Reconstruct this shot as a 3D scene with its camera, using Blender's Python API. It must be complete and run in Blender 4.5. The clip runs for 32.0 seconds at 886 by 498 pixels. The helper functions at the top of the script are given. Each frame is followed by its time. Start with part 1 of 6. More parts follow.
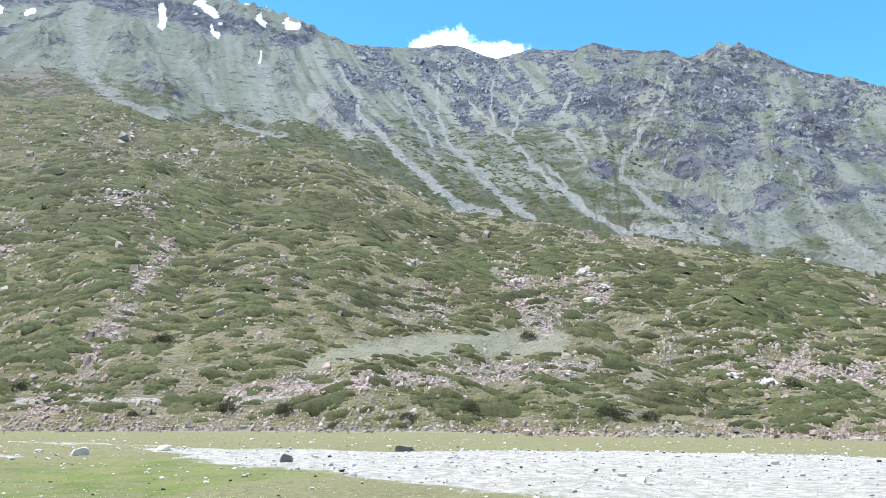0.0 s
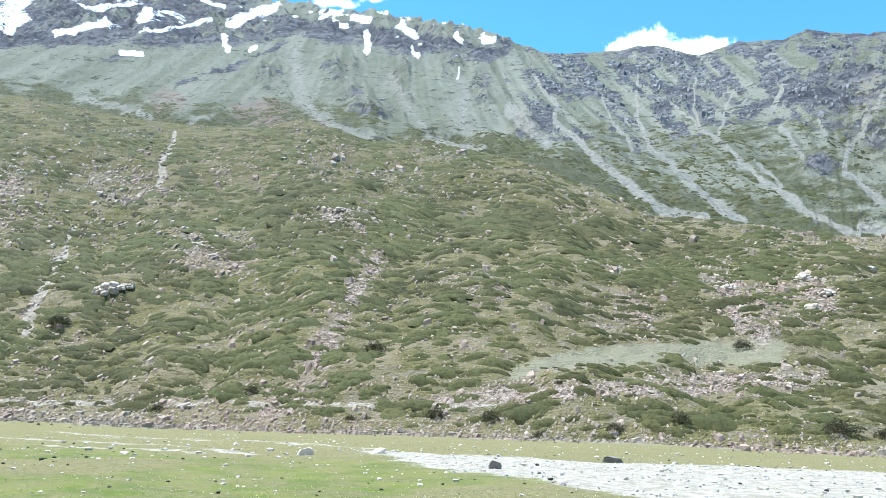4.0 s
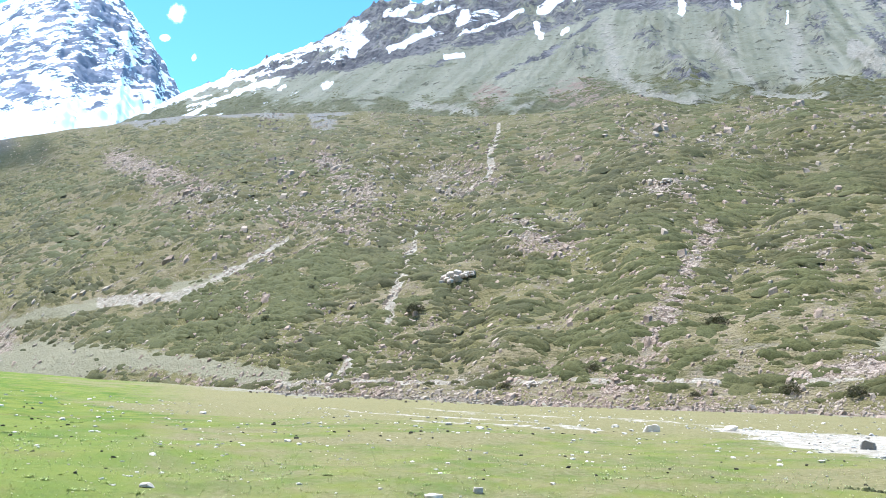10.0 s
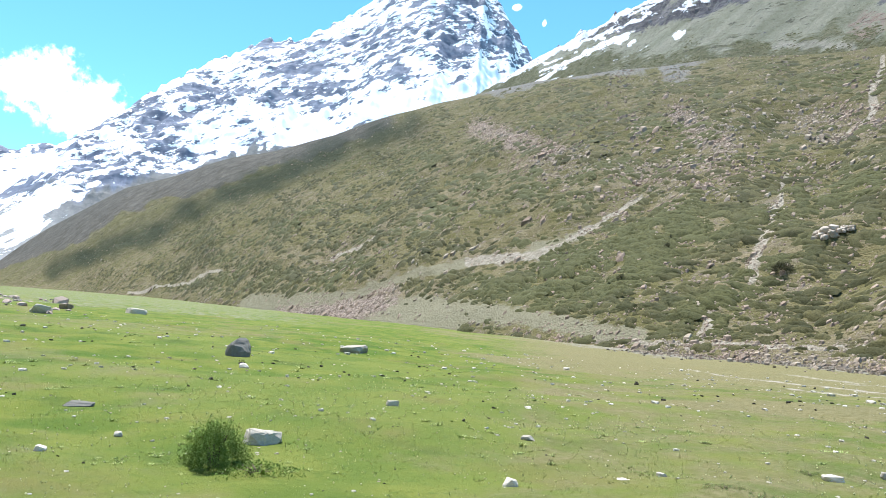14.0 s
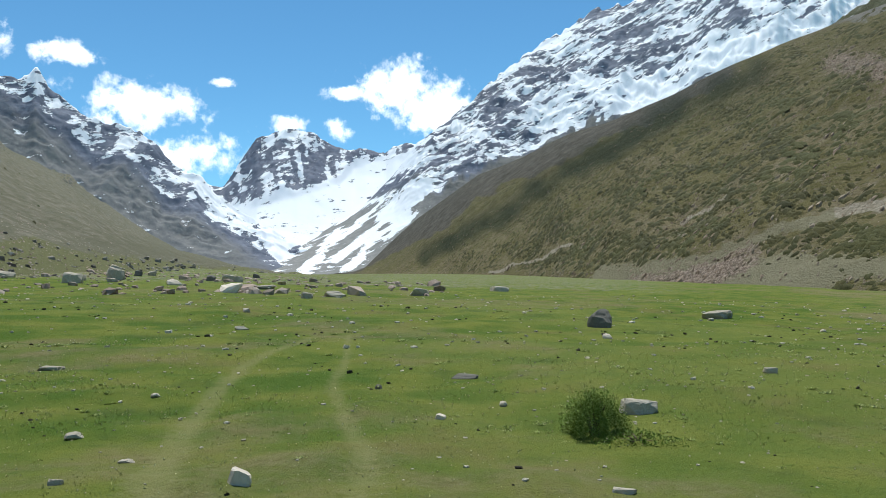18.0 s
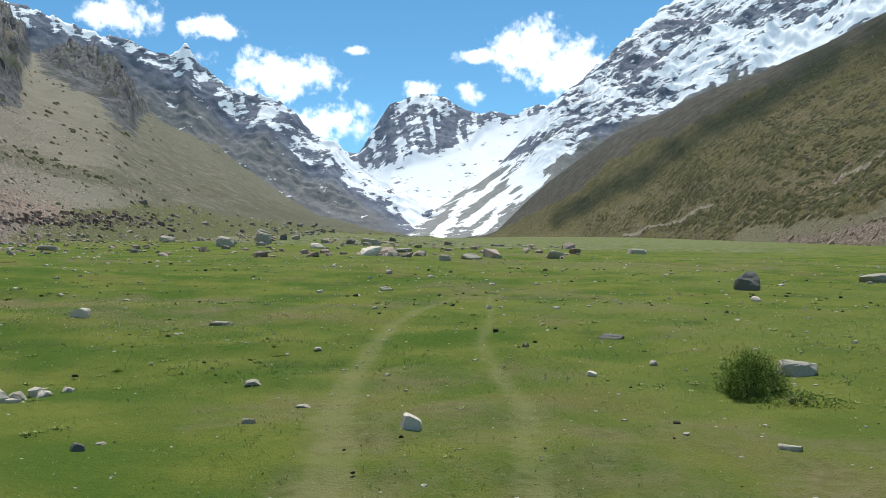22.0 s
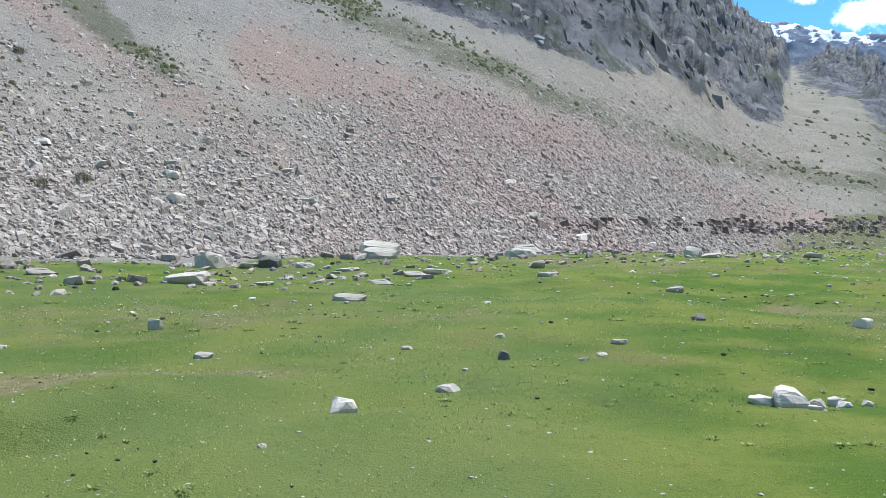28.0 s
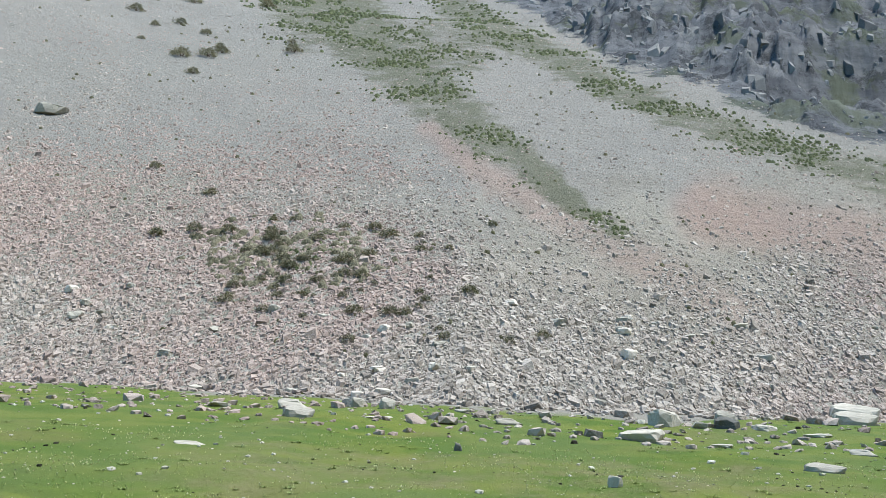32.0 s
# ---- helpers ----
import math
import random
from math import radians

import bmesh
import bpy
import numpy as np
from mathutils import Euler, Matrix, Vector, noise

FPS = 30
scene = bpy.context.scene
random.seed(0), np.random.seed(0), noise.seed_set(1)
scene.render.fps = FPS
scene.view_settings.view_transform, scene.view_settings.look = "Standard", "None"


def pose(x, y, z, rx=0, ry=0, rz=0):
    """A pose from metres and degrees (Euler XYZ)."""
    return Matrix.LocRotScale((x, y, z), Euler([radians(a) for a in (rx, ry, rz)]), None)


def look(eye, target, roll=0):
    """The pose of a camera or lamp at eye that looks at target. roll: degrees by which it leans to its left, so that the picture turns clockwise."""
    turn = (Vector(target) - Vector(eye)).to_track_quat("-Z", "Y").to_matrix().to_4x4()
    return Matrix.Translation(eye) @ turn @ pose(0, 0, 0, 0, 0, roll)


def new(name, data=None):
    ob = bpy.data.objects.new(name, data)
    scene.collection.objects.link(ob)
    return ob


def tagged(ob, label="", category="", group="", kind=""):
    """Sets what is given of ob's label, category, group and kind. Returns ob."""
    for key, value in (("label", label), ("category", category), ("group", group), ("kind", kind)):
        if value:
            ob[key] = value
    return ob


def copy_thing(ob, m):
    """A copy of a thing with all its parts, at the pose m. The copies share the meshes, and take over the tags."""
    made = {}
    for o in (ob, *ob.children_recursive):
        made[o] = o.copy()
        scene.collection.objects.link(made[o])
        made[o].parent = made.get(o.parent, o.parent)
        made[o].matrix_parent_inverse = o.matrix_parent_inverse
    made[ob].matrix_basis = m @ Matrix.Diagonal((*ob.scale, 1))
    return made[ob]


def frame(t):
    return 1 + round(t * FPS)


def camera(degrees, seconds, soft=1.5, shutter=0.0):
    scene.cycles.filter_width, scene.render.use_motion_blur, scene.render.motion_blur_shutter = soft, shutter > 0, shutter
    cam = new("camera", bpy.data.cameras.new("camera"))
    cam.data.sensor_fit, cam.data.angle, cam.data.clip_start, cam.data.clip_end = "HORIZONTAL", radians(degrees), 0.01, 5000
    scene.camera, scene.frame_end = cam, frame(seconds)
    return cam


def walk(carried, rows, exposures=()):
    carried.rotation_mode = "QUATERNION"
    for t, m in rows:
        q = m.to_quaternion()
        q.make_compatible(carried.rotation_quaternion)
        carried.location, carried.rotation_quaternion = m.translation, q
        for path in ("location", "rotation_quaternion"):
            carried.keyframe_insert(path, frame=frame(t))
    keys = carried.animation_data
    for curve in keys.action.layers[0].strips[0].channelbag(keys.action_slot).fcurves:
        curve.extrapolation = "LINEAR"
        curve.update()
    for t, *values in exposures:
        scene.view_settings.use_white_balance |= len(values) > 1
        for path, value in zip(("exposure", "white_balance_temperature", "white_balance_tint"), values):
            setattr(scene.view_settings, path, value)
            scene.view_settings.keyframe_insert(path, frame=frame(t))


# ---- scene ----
import functools

# camera path begin
FOV = 57.18
PATH = [
    (0.0, -0.069, 0.372, 1.599, 100.5, -0.6, -0.11),
    (0.5, -0.074, 0.373, 1.6, 100.47, -0.54, 5.26),
    (1.0, -0.081, 0.381, 1.601, 99.57, -0.31, 9.52),
    (1.5, -0.091, 0.39, 1.605, 99.99, -0.38, 12.18),
    (2.0, -0.099, 0.391, 1.614, 100.0, -0.22, 12.75),
    (2.5, -0.107, 0.384, 1.638, 101.6, -0.61, 12.8),
    (4.5, -0.144, 0.303, 1.559, 99.94, -2.05, 14.51),
    (5.0, -0.156, 0.289, 1.6, 96.83, -1.8, 14.94),
    (5.5, -0.124, 0.306, 1.607, 93.63, -1.89, 14.1),
    (6.0, -0.153, 0.298, 1.605, 91.79, -1.55, 14.44),
    (6.5, -0.184, 0.3, 1.603, 91.75, -1.54, 14.28),
    (7.0, -0.189, 0.311, 1.607, 92.3, -1.31, 17.68),
    (7.5, -0.18, 0.369, 1.61, 92.85, -2.07, 25.83),
    (8.0, -0.2, 0.415, 1.595, 93.54, -1.27, 32.66),
    (8.5, -0.178, 0.438, 1.602, 94.61, -1.5, 35.74),
    (9.0, -0.17, 0.438, 1.605, 96.22, -2.28, 37.08),
    (9.5, -0.147, 0.429, 1.592, 98.54, -2.15, 37.15),
    (10.0, -0.17, 0.392, 1.565, 98.7, -0.95, 37.34),
    (10.5, -0.209, 0.389, 1.586, 102.28, -1.0, 39.66),
    (11.0, -0.247, 0.391, 1.593, 103.39, -2.12, 40.92),
    (11.5, -0.302, 0.364, 1.615, 102.63, -1.58, 45.84),
    (12.0, -0.363, 0.364, 1.624, 100.25, -1.5, 48.47),
    (12.5, -0.449, 0.382, 1.619, 98.29, -1.7, 52.06),
    (13.0, -0.51, 0.379, 1.608, 96.53, -2.46, 55.09),
    (13.5, -0.527, 0.386, 1.61, 95.85, -2.8, 58.35),
    (14.0, -0.541, 0.36, 1.606, 95.0, -2.72, 61.81),
    (14.5, -0.532, 0.33, 1.608, 94.82, -2.94, 64.54),
    (16.5, -0.545, 0.201, 1.613, 92.15, -1.26, 73.18),
    (17.0, -0.56, 0.22, 1.612, 92.17, -1.38, 74.36),
    (17.5, -0.556, 0.205, 1.624, 92.36, 0.44, 80.83),
    (18.0, -0.563, 0.223, 1.617, 92.5, 0.95, 86.27),
    (18.5, -0.579, 0.222, 1.615, 92.25, 0.42, 87.21),
    (19.0, -0.583, 0.207, 1.593, 91.62, -0.66, 88.11),
    (19.5, -0.596, 0.181, 1.559, 89.31, -1.22, 89.98),
    (20.0, -0.602, 0.157, 1.551, 88.68, -1.09, 90.9),
    (20.5, -0.61, 0.124, 1.561, 88.72, -0.57, 89.66),
    (21.0, -0.541, 0.077, 1.561, 89.3, 0.23, 90.4),
    (21.5, -0.403, 0.069, 1.56, 88.78, -0.59, 91.97),
    (22.0, -0.33, -0.008, 1.577, 90.08, 1.07, 95.55),
    (22.5, -0.302, -0.126, 1.588, 90.7, 1.42, 101.73),
    (23.0, -0.297, -0.189, 1.59, 89.66, 0.44, 106.78),
    (23.5, -0.266, -0.238, 1.599, 89.94, 0.64, 111.42),
    (24.0, -0.273, -0.262, 1.601, 89.93, 0.19, 115.69),
    (24.5, -0.271, -0.285, 1.602, 90.15, 0.19, 119.09),
    (26.5, -0.291, -0.4, 1.601, 91.53, 0.76, 131.98),
    (27.0, -0.275, -0.371, 1.609, 92.13, -0.07, 135.28),
    (27.5, -0.273, -0.355, 1.586, 91.38, 0.29, 139.77),
    (28.0, -0.226, -0.382, 1.6, 91.45, 0.76, 145.64),
    (28.5, -0.155, -0.379, 1.611, 92.67, 0.75, 151.5),
    (29.0, -0.113, -0.379, 1.621, 92.59, 0.3, 154.98),
    (29.5, -0.087, -0.45, 1.624, 92.2, 0.1, 158.35),
    (30.0, -0.034, -0.538, 1.628, 92.37, -0.04, 164.1),
    (30.5, -0.056, -0.566, 1.611, 94.45, -0.19, 168.64),
    (31.0, -0.071, -0.588, 1.605, 98.04, -0.91, 171.7),
    (31.5, -0.08, -0.602, 1.603, 101.37, -2.0, 173.46),
    (32.0, -0.082, -0.603, 1.601, 102.04, -2.21, 176.08),
]
# camera path end
cam = camera(FOV, 32.0, soft=0.7)
EXPOSURES = [(0.0, 1.3, 5500, 10), (4.8, 1.4, 5600, 5), (6.0, 1.4, 5700, 8), (7.5, 1.4, 5750, 9), (9.0, 1.43, 5700, 10), (10.0, 1.47, 5700, 10), (11.0, 1.1, 5700, 9), (12.0, 1.02, 5800, 9), (13.5, 1.1, 6050, 9), (14.5, 1.15, 6150, 9), (17.0, 0.68, 6500, 8), (18.0, 0.02, 6400, 4),
             (19.0, -0.1, 6400, 3), (20.0, 0.06, 6700, 5), (22.0, 0.04, 6500, 5), (24.5, 0.35, 6300, 6), (27.0, 0.67, 5750, 9), (30.0, 0.72, 5800, 8), (32.0, 0.74, 5900, 5)]
walk(cam, [(t, pose(*p)) for t, *p in PATH], EXPOSURES)

# ---- world and sun ----
SUN_AZ, SUN_EL = 92.0, 71.0     # degrees: turned left from +y, and above the horizon
world = bpy.data.worlds.new("sky")
scene.world = world
world.use_nodes = True
wn = world.node_tree
bg = wn.nodes["Background"]
sky = wn.nodes.new("ShaderNodeTexSky")
sky.sky_type, sky.sun_disc = "NISHITA", False
sky.sun_elevation, sky.sun_rotation = radians(SUN_EL), radians(-SUN_AZ)
sky.altitude, sky.dust_density, sky.ozone_density = 2500, 0.0, 0.5
bg.inputs[1].default_value = 0.13
sun = new("sun", bpy.data.lights.new("sun", "SUN"))
sun.data.energy, sun.data.angle, sun.data.color = 4.0, radians(0.53), (1.0, 0.96, 0.9)
sun.matrix_world = look((0, 0, 0), (math.sin(radians(SUN_AZ)) * math.cos(radians(SUN_EL)), -math.cos(radians(SUN_AZ)) * math.cos(radians(SUN_EL)), -math.sin(radians(SUN_EL))))


class Nodes:
    """Short ways to wire a node tree."""

    def __init__(self, tree):
        self.t = tree

    def put(self, socket, value):
        if isinstance(value, bpy.types.NodeSocket):
            self.t.links.new(value, socket)
        elif isinstance(value, tuple) and len(value) == 3 and socket.type == "RGBA":
            socket.default_value = (*value, 1)
        else:
            socket.default_value = value

    def math(self, op, a, b=0.0, c=0.0, clamp=False):
        n = self.t.nodes.new("ShaderNodeMath")
        n.operation, n.use_clamp = op, clamp
        for k, v in enumerate((a, b, c)):
            self.put(n.inputs[k], v)
        return n.outputs[0]

    def noise(self, vector, scale, detail=4.0, rough=0.55, out=0):
        n = self.t.nodes.new("ShaderNodeTexNoise")
        n.inputs["Scale"].default_value, n.inputs["Detail"].default_value, n.inputs["Roughness"].default_value = scale, detail, rough
        self.put(n.inputs["Vector"], vector)
        return n.outputs[out]

    def cells(self, vector, scale, feature="F1", out="Distance"):
        n = self.t.nodes.new("ShaderNodeTexVoronoi")
        n.feature = feature
        n.inputs["Scale"].default_value = scale
        self.put(n.inputs["Vector"], vector)
        return n.outputs[out]

    def stretch(self, vector, scale, turn=(0, 0, 0)):
        n = self.t.nodes.new("ShaderNodeMapping")
        n.inputs["Scale"].default_value, n.inputs["Rotation"].default_value = scale, turn
        self.put(n.inputs["Vector"], vector)
        return n.outputs[0]

    def ramp(self, value, lo, hi, a=0.0, b=1.0):
        n = self.t.nodes.new("ShaderNodeMapRange")
        n.interpolation_type = "SMOOTHSTEP"
        for k, v in enumerate((value, lo, hi, a, b)):
            self.put(n.inputs[k], v)
        return n.outputs[0]

    def mix(self, fac, a, b):
        n = self.t.nodes.new("ShaderNodeMix")
        n.data_type = "RGBA"
        self.put(n.inputs[0], fac), self.put(n.inputs[6], a), self.put(n.inputs[7], b)
        return n.outputs[2]

    def attr(self, name):
        n = self.t.nodes.new("ShaderNodeAttribute")
        n.attribute_name = name
        return n.outputs["Fac"]

    def where(self):
        return self.t.nodes.new("ShaderNodeTexCoord").outputs["Object"]

    def per_object(self):
        return self.t.nodes.new("ShaderNodeObjectInfo").outputs["Random"]

    def per_island(self):
        return self.t.nodes.new("ShaderNodeNewGeometry").outputs["Random Per Island"]

    def finish(self, colour, rough=0.9, height=None, strength=0.3, distance=0.1, specular=0.25):
        p = self.t.nodes["Principled BSDF"]
        self.put(p.inputs["Base Color"], colour)
        self.put(p.inputs["Roughness"], rough)
        p.inputs["Specular IOR Level"].default_value = specular
        if height is not None:
            b = self.t.nodes.new("ShaderNodeBump")
            b.inputs["Strength"].default_value, b.inputs["Distance"].default_value = strength, distance
            self.put(b.inputs["Height"], height)
            self.t.links.new(b.outputs[0], p.inputs["Normal"])


# cumulus clouds: bearing, height, half width and half height in degrees
CLOUDS = [(0.3, 24.75, 2.3, 0.75), (-4.0, 24.1, 2.0, 0.8), (-1.8, 24.3, 1.6, 0.5), (56.8, 23.4, 0.6, 0.5), (57.5, 21.7, 0.28, 0.18), (55.5, 20.7, 0.15, 0.24),
          (25.7, 29.5, 0.6, 0.4), (19.8, 28.0, 1.2, 0.6), (23.0, 27.2, 1.2, 0.35), (116.8, 15.5, 2.0, 1.0), (110.8, 15.0, 1.6, 0.7),
          (107.3, 12.3, 3.8, 1.5), (103.2, 9.0, 3.2, 1.3), (101.4, 13.9, 0.7, 0.3), (96.8, 11.2, 1.5, 0.6), (93.7, 10.9, 1.0, 0.7),
          (88.9, 13.9, 2.6, 1.5), (86.4, 12.4, 3.0, 1.7), (93.0, 13.4, 1.2, 0.5), (121.0, 16.8, 1.0, 0.5)]
w = Nodes(wn)
way = wn.nodes.new("ShaderNodeTexCoord").outputs["Generated"]
xyz = wn.nodes.new("ShaderNodeSeparateXYZ")
wn.links.new(way, xyz.inputs[0])
bearing = w.math("MULTIPLY", w.math("ARCTAN2", w.math("MULTIPLY", xyz.outputs[0], -1.0), xyz.outputs[1]), 180 / math.pi)
height = w.math("MULTIPLY", w.math("ARCSINE", xyz.outputs[2]), 180 / math.pi)
puff = w.math("SUBTRACT", w.noise(way, 22.0, 6.0, 0.6), 0.5)
puff2 = w.math("SUBTRACT", w.noise(way, 60.0, 5.0, 0.6), 0.5)
edge = w.math("MULTIPLY_ADD", puff, 2.8, w.math("MULTIPLY", puff2, 2.4))
nearest = 9.0
for ca, ce, cw, ch in CLOUDS:
    du = w.math("DIVIDE", w.math("SUBTRACT", bearing, ca), cw)
    dv = w.math("DIVIDE", w.math("SUBTRACT", height, ce), ch)
    d2 = w.math("SQRT", w.math("MULTIPLY_ADD", du, du, w.math("MULTIPLY", dv, dv)))
    nearest = w.math("SMOOTH_MIN", d2, nearest, 0.25)
cover = w.ramp(w.math("ADD", nearest, edge), 1.3, 0.1)
inner = w.ramp(w.noise(way, 30.0, 4.0), 0.35, 0.7)
cloud_colour = w.mix(inner, (11.0, 11.4, 12.0), (17.0, 17.1, 17.2))
tint = wn.nodes.new("ShaderNodeMix")
tint.data_type, tint.blend_type = "RGBA", "MULTIPLY"
tint.inputs[0].default_value, tint.inputs[7].default_value = 1.0, (0.58, 0.97, 1.1, 1)
wn.links.new(sky.outputs[0], tint.inputs[6])
wn.links.new(w.mix(cover, tint.outputs[2], cloud_colour), bg.inputs[0])


# ---- noise and shape helpers ----
def hash2(i, j, seed):
    n = (i.astype(np.int64) * 374761393 + j.astype(np.int64) * 668265263 + seed * 1442695041) & 0xFFFFFFFF
    n = ((n ^ (n >> 13)) * 1274126177) & 0xFFFFFFFF
    return ((n ^ (n >> 16)) & 0xFFFF) / 65535.0


def vnoise(x, y, seed=0):
    """Smooth noise from -1 to 1."""
    i, j = np.floor(x), np.floor(y)
    u, v = x - i, y - j
    u, v = u * u * u * (u * (6 * u - 15) + 10), v * v * v * (v * (6 * v - 15) + 10)
    a, b, c, d = hash2(i, j, seed), hash2(i + 1, j, seed), hash2(i, j + 1, seed), hash2(i + 1, j + 1, seed)
    return 2 * ((a * (1 - u) + b * u) * (1 - v) + (c * (1 - u) + d * u) * v) - 1


def fbm(x, y, octaves=4, seed=0, gain=0.5):
    total, amp = 0.0, 1.0
    for k in range(octaves):
        total, amp = total + amp * vnoise(x * 2 ** k + 17.3 * k, y * 2 ** k - 9.1 * k, seed + k), amp * gain
    return total


def ridged(x, y, octaves=4, seed=0, gain=0.5):
    total, amp = 0.0, 1.0
    for k in range(octaves):
        total, amp = total + amp * (1 - 2 * np.abs(vnoise(x * 2 ** k + 5.7 * k, y * 2 ** k + 3.3 * k, seed + k))), amp * gain
    return total


def step(a, b, x):
    t = np.clip((x - a) / (b - a), 0, 1)
    return t * t * (3 - 2 * t)


def table(points):
    """A function through (bearing, value) pairs."""
    xs, ys = [p[0] for p in points], [p[1] for p in points]
    return lambda a: np.interp(a, xs, ys)


def stroke(u, v, points, width, soft=0.5):
    """1 along a line of points, falling to 0 at its width; a width for each end gives a taper."""
    w0, w1 = width if isinstance(width, tuple) else (width, width)
    best = np.zeros(np.broadcast(u, v).shape)
    n = len(points) - 1
    for k in range(n):
        (ax, ay), (bx, by) = points[k], points[k + 1]
        dx, dy = bx - ax, by - ay
        t = np.clip(((u - ax) * dx + (v - ay) * dy) / (dx * dx + dy * dy + 1e-9), 0, 1)
        d = np.hypot(u - ax - t * dx, v - ay - t * dy)
        wd = w0 + (w1 - w0) * (k + t) / n
        best = np.maximum(best, 1 - step(wd * (1 - soft), wd * (1 + soft), d))
    return best


def spot(u, v, cu, cv, ru, rv):
    d = np.hypot((u - cu) / ru, (v - cv) / rv)
    return 1 - step(0.6, 1.3, d)


EYE = 1.6


def rise(r, el):
    """The height that stands el degrees over the eye's level at the distance r."""
    return EYE + r * np.tan(np.radians(el))


def grid_mesh(name, x, y, z, masks=None, smooth=True):
    """A mesh from arrays of rows by columns."""
    rows, cols = x.shape
    co = np.stack([x, y, z], -1).reshape(-1, 3).astype(np.float32)
    k = np.arange(rows * cols, dtype=np.int32).reshape(rows, cols)
    quads = np.stack([k[:-1, :-1], k[1:, :-1], k[1:, 1:], k[:-1, 1:]], -1).reshape(-1)[::-1]
    quads = np.ascontiguousarray(quads)
    me = bpy.data.meshes.new(name)
    n = len(quads) // 4
    me.vertices.add(len(co))
    me.vertices.foreach_set("co", co.ravel())
    me.loops.add(len(quads))
    me.loops.foreach_set("vertex_index", quads)
    me.polygons.add(n)
    me.polygons.foreach_set("loop_start", np.arange(0, 4 * n, 4, dtype=np.int32))
    me.polygons.foreach_set("use_smooth", np.full(n, smooth))
    for key, values in (masks or {}).items():
        at = me.attributes.new(key, "FLOAT", "POINT")
        at.data.foreach_set("value", np.clip(values, 0, 1).ravel().astype(np.float32))
    me.update(calc_edges=True)
    return me


def tri_mesh(name, verts, tris, smooth=False):
    me = bpy.data.meshes.new(name)
    n = len(tris)
    me.vertices.add(len(verts))
    me.vertices.foreach_set("co", np.ascontiguousarray(verts, dtype=np.float32).ravel())
    me.loops.add(3 * n)
    me.loops.foreach_set("vertex_index", np.ascontiguousarray(tris, dtype=np.int32).ravel())
    me.polygons.add(n)
    me.polygons.foreach_set("loop_start", np.arange(0, 3 * n, 3, dtype=np.int32))
    me.polygons.foreach_set("use_smooth", np.full(n, smooth))
    me.update(calc_edges=True)
    return me


def strewn(name, shapes, places, sizes, turns, material, label, category, smooth=False, tilt=0.0, dip=0.0, sink=0.0, on=None):
    """One object of kind stuff: shapes (verts, tris) set down at the places with sizes (x, y, z) and turns in radians."""
    rng = np.random.default_rng(len(places))
    pick = rng.integers(0, len(shapes), len(places))
    all_v, all_t, base = [], [], 0
    for k, (v, t) in enumerate(shapes):
        m = pick == k
        n = int(m.sum())
        if not n:
            continue
        p = v[None] * sizes[m][:, None, :]
        lean = rng.normal(0, tilt, n)[:, None]
        p = np.stack([p[..., 0], p[..., 1], p[..., 2] + lean * p[..., 0]], -1)
        c, s = np.cos(turns[m])[:, None], np.sin(turns[m])[:, None]
        p = np.stack([c * p[..., 0] - s * p[..., 1], s * p[..., 0] + c * p[..., 1], p[..., 2]], -1)
        if on is not None:
            gx, gy = on.slope_at(places[m])
            p[..., 2] += gx[:, None] * p[..., 0] + gy[:, None] * p[..., 1]
        p[..., 2] += dip * p[..., 1] - sink * sizes[m][:, None, 2]
        p = p + places[m][:, None, :]
        all_v.append(p.reshape(-1, 3))
        all_t.append((t[None] + (base + np.arange(n) * len(v))[:, None, None]).reshape(-1, 3))
        base += n * len(v)
    ob = new(name, tri_mesh(name, np.concatenate(all_v), np.concatenate(all_t), smooth))
    ob.data.materials.append(material)
    return tagged(ob, label, category, kind="stuff")


def ico(level):
    bm = bmesh.new()
    bmesh.ops.create_icosphere(bm, subdivisions=level, radius=1)
    bm.verts.ensure_lookup_table()
    v = np.array([q.co[:] for q in bm.verts])
    t = np.array([[q.index for q in f.verts] for f in bm.faces])
    bm.free()
    return v, t


def chunk(seed, level=1, cuts=7, rough=0.12):
    """An angular stone about 1 across, with its base near z = 0."""
    rng = np.random.default_rng(seed)
    v, t = ico(level)
    v = np.sign(v) * np.abs(v) ** rng.uniform(0.6, 0.85)
    lumps = fbm(v[:, :1] * 1.7 + 3.1 * seed, v[:, 1:2] * 1.7 + v[:, 2:] * 1.3, 3, seed % 97)
    v = v * (1 + (0.2 * lumps if level > 1 else 0) + rough * rng.normal(0, 1, (len(v), 1)) * (1.0 if level < 2 else 0.2))
    for k in range(cuts):
        n = rng.normal(0, 1, 3)
        n[2] = 2.2 if k == 0 else 0.5 * n[2] + 0.15
        n /= np.linalg.norm(n)
        over = np.maximum(v @ n - rng.uniform(0.45, 0.82), 0)
        v = v - over[:, None] * n * 0.95
    v = v - [v[:, 0].mean(), v[:, 1].mean(), 0]
    v[:, 2] = np.maximum(v[:, 2], -0.45) + 0.38
    span = v.max(0) - v.min(0)
    v[:, :2] /= span[:2]
    v[:, 2] /= v[:, 2].max()
    return v, t


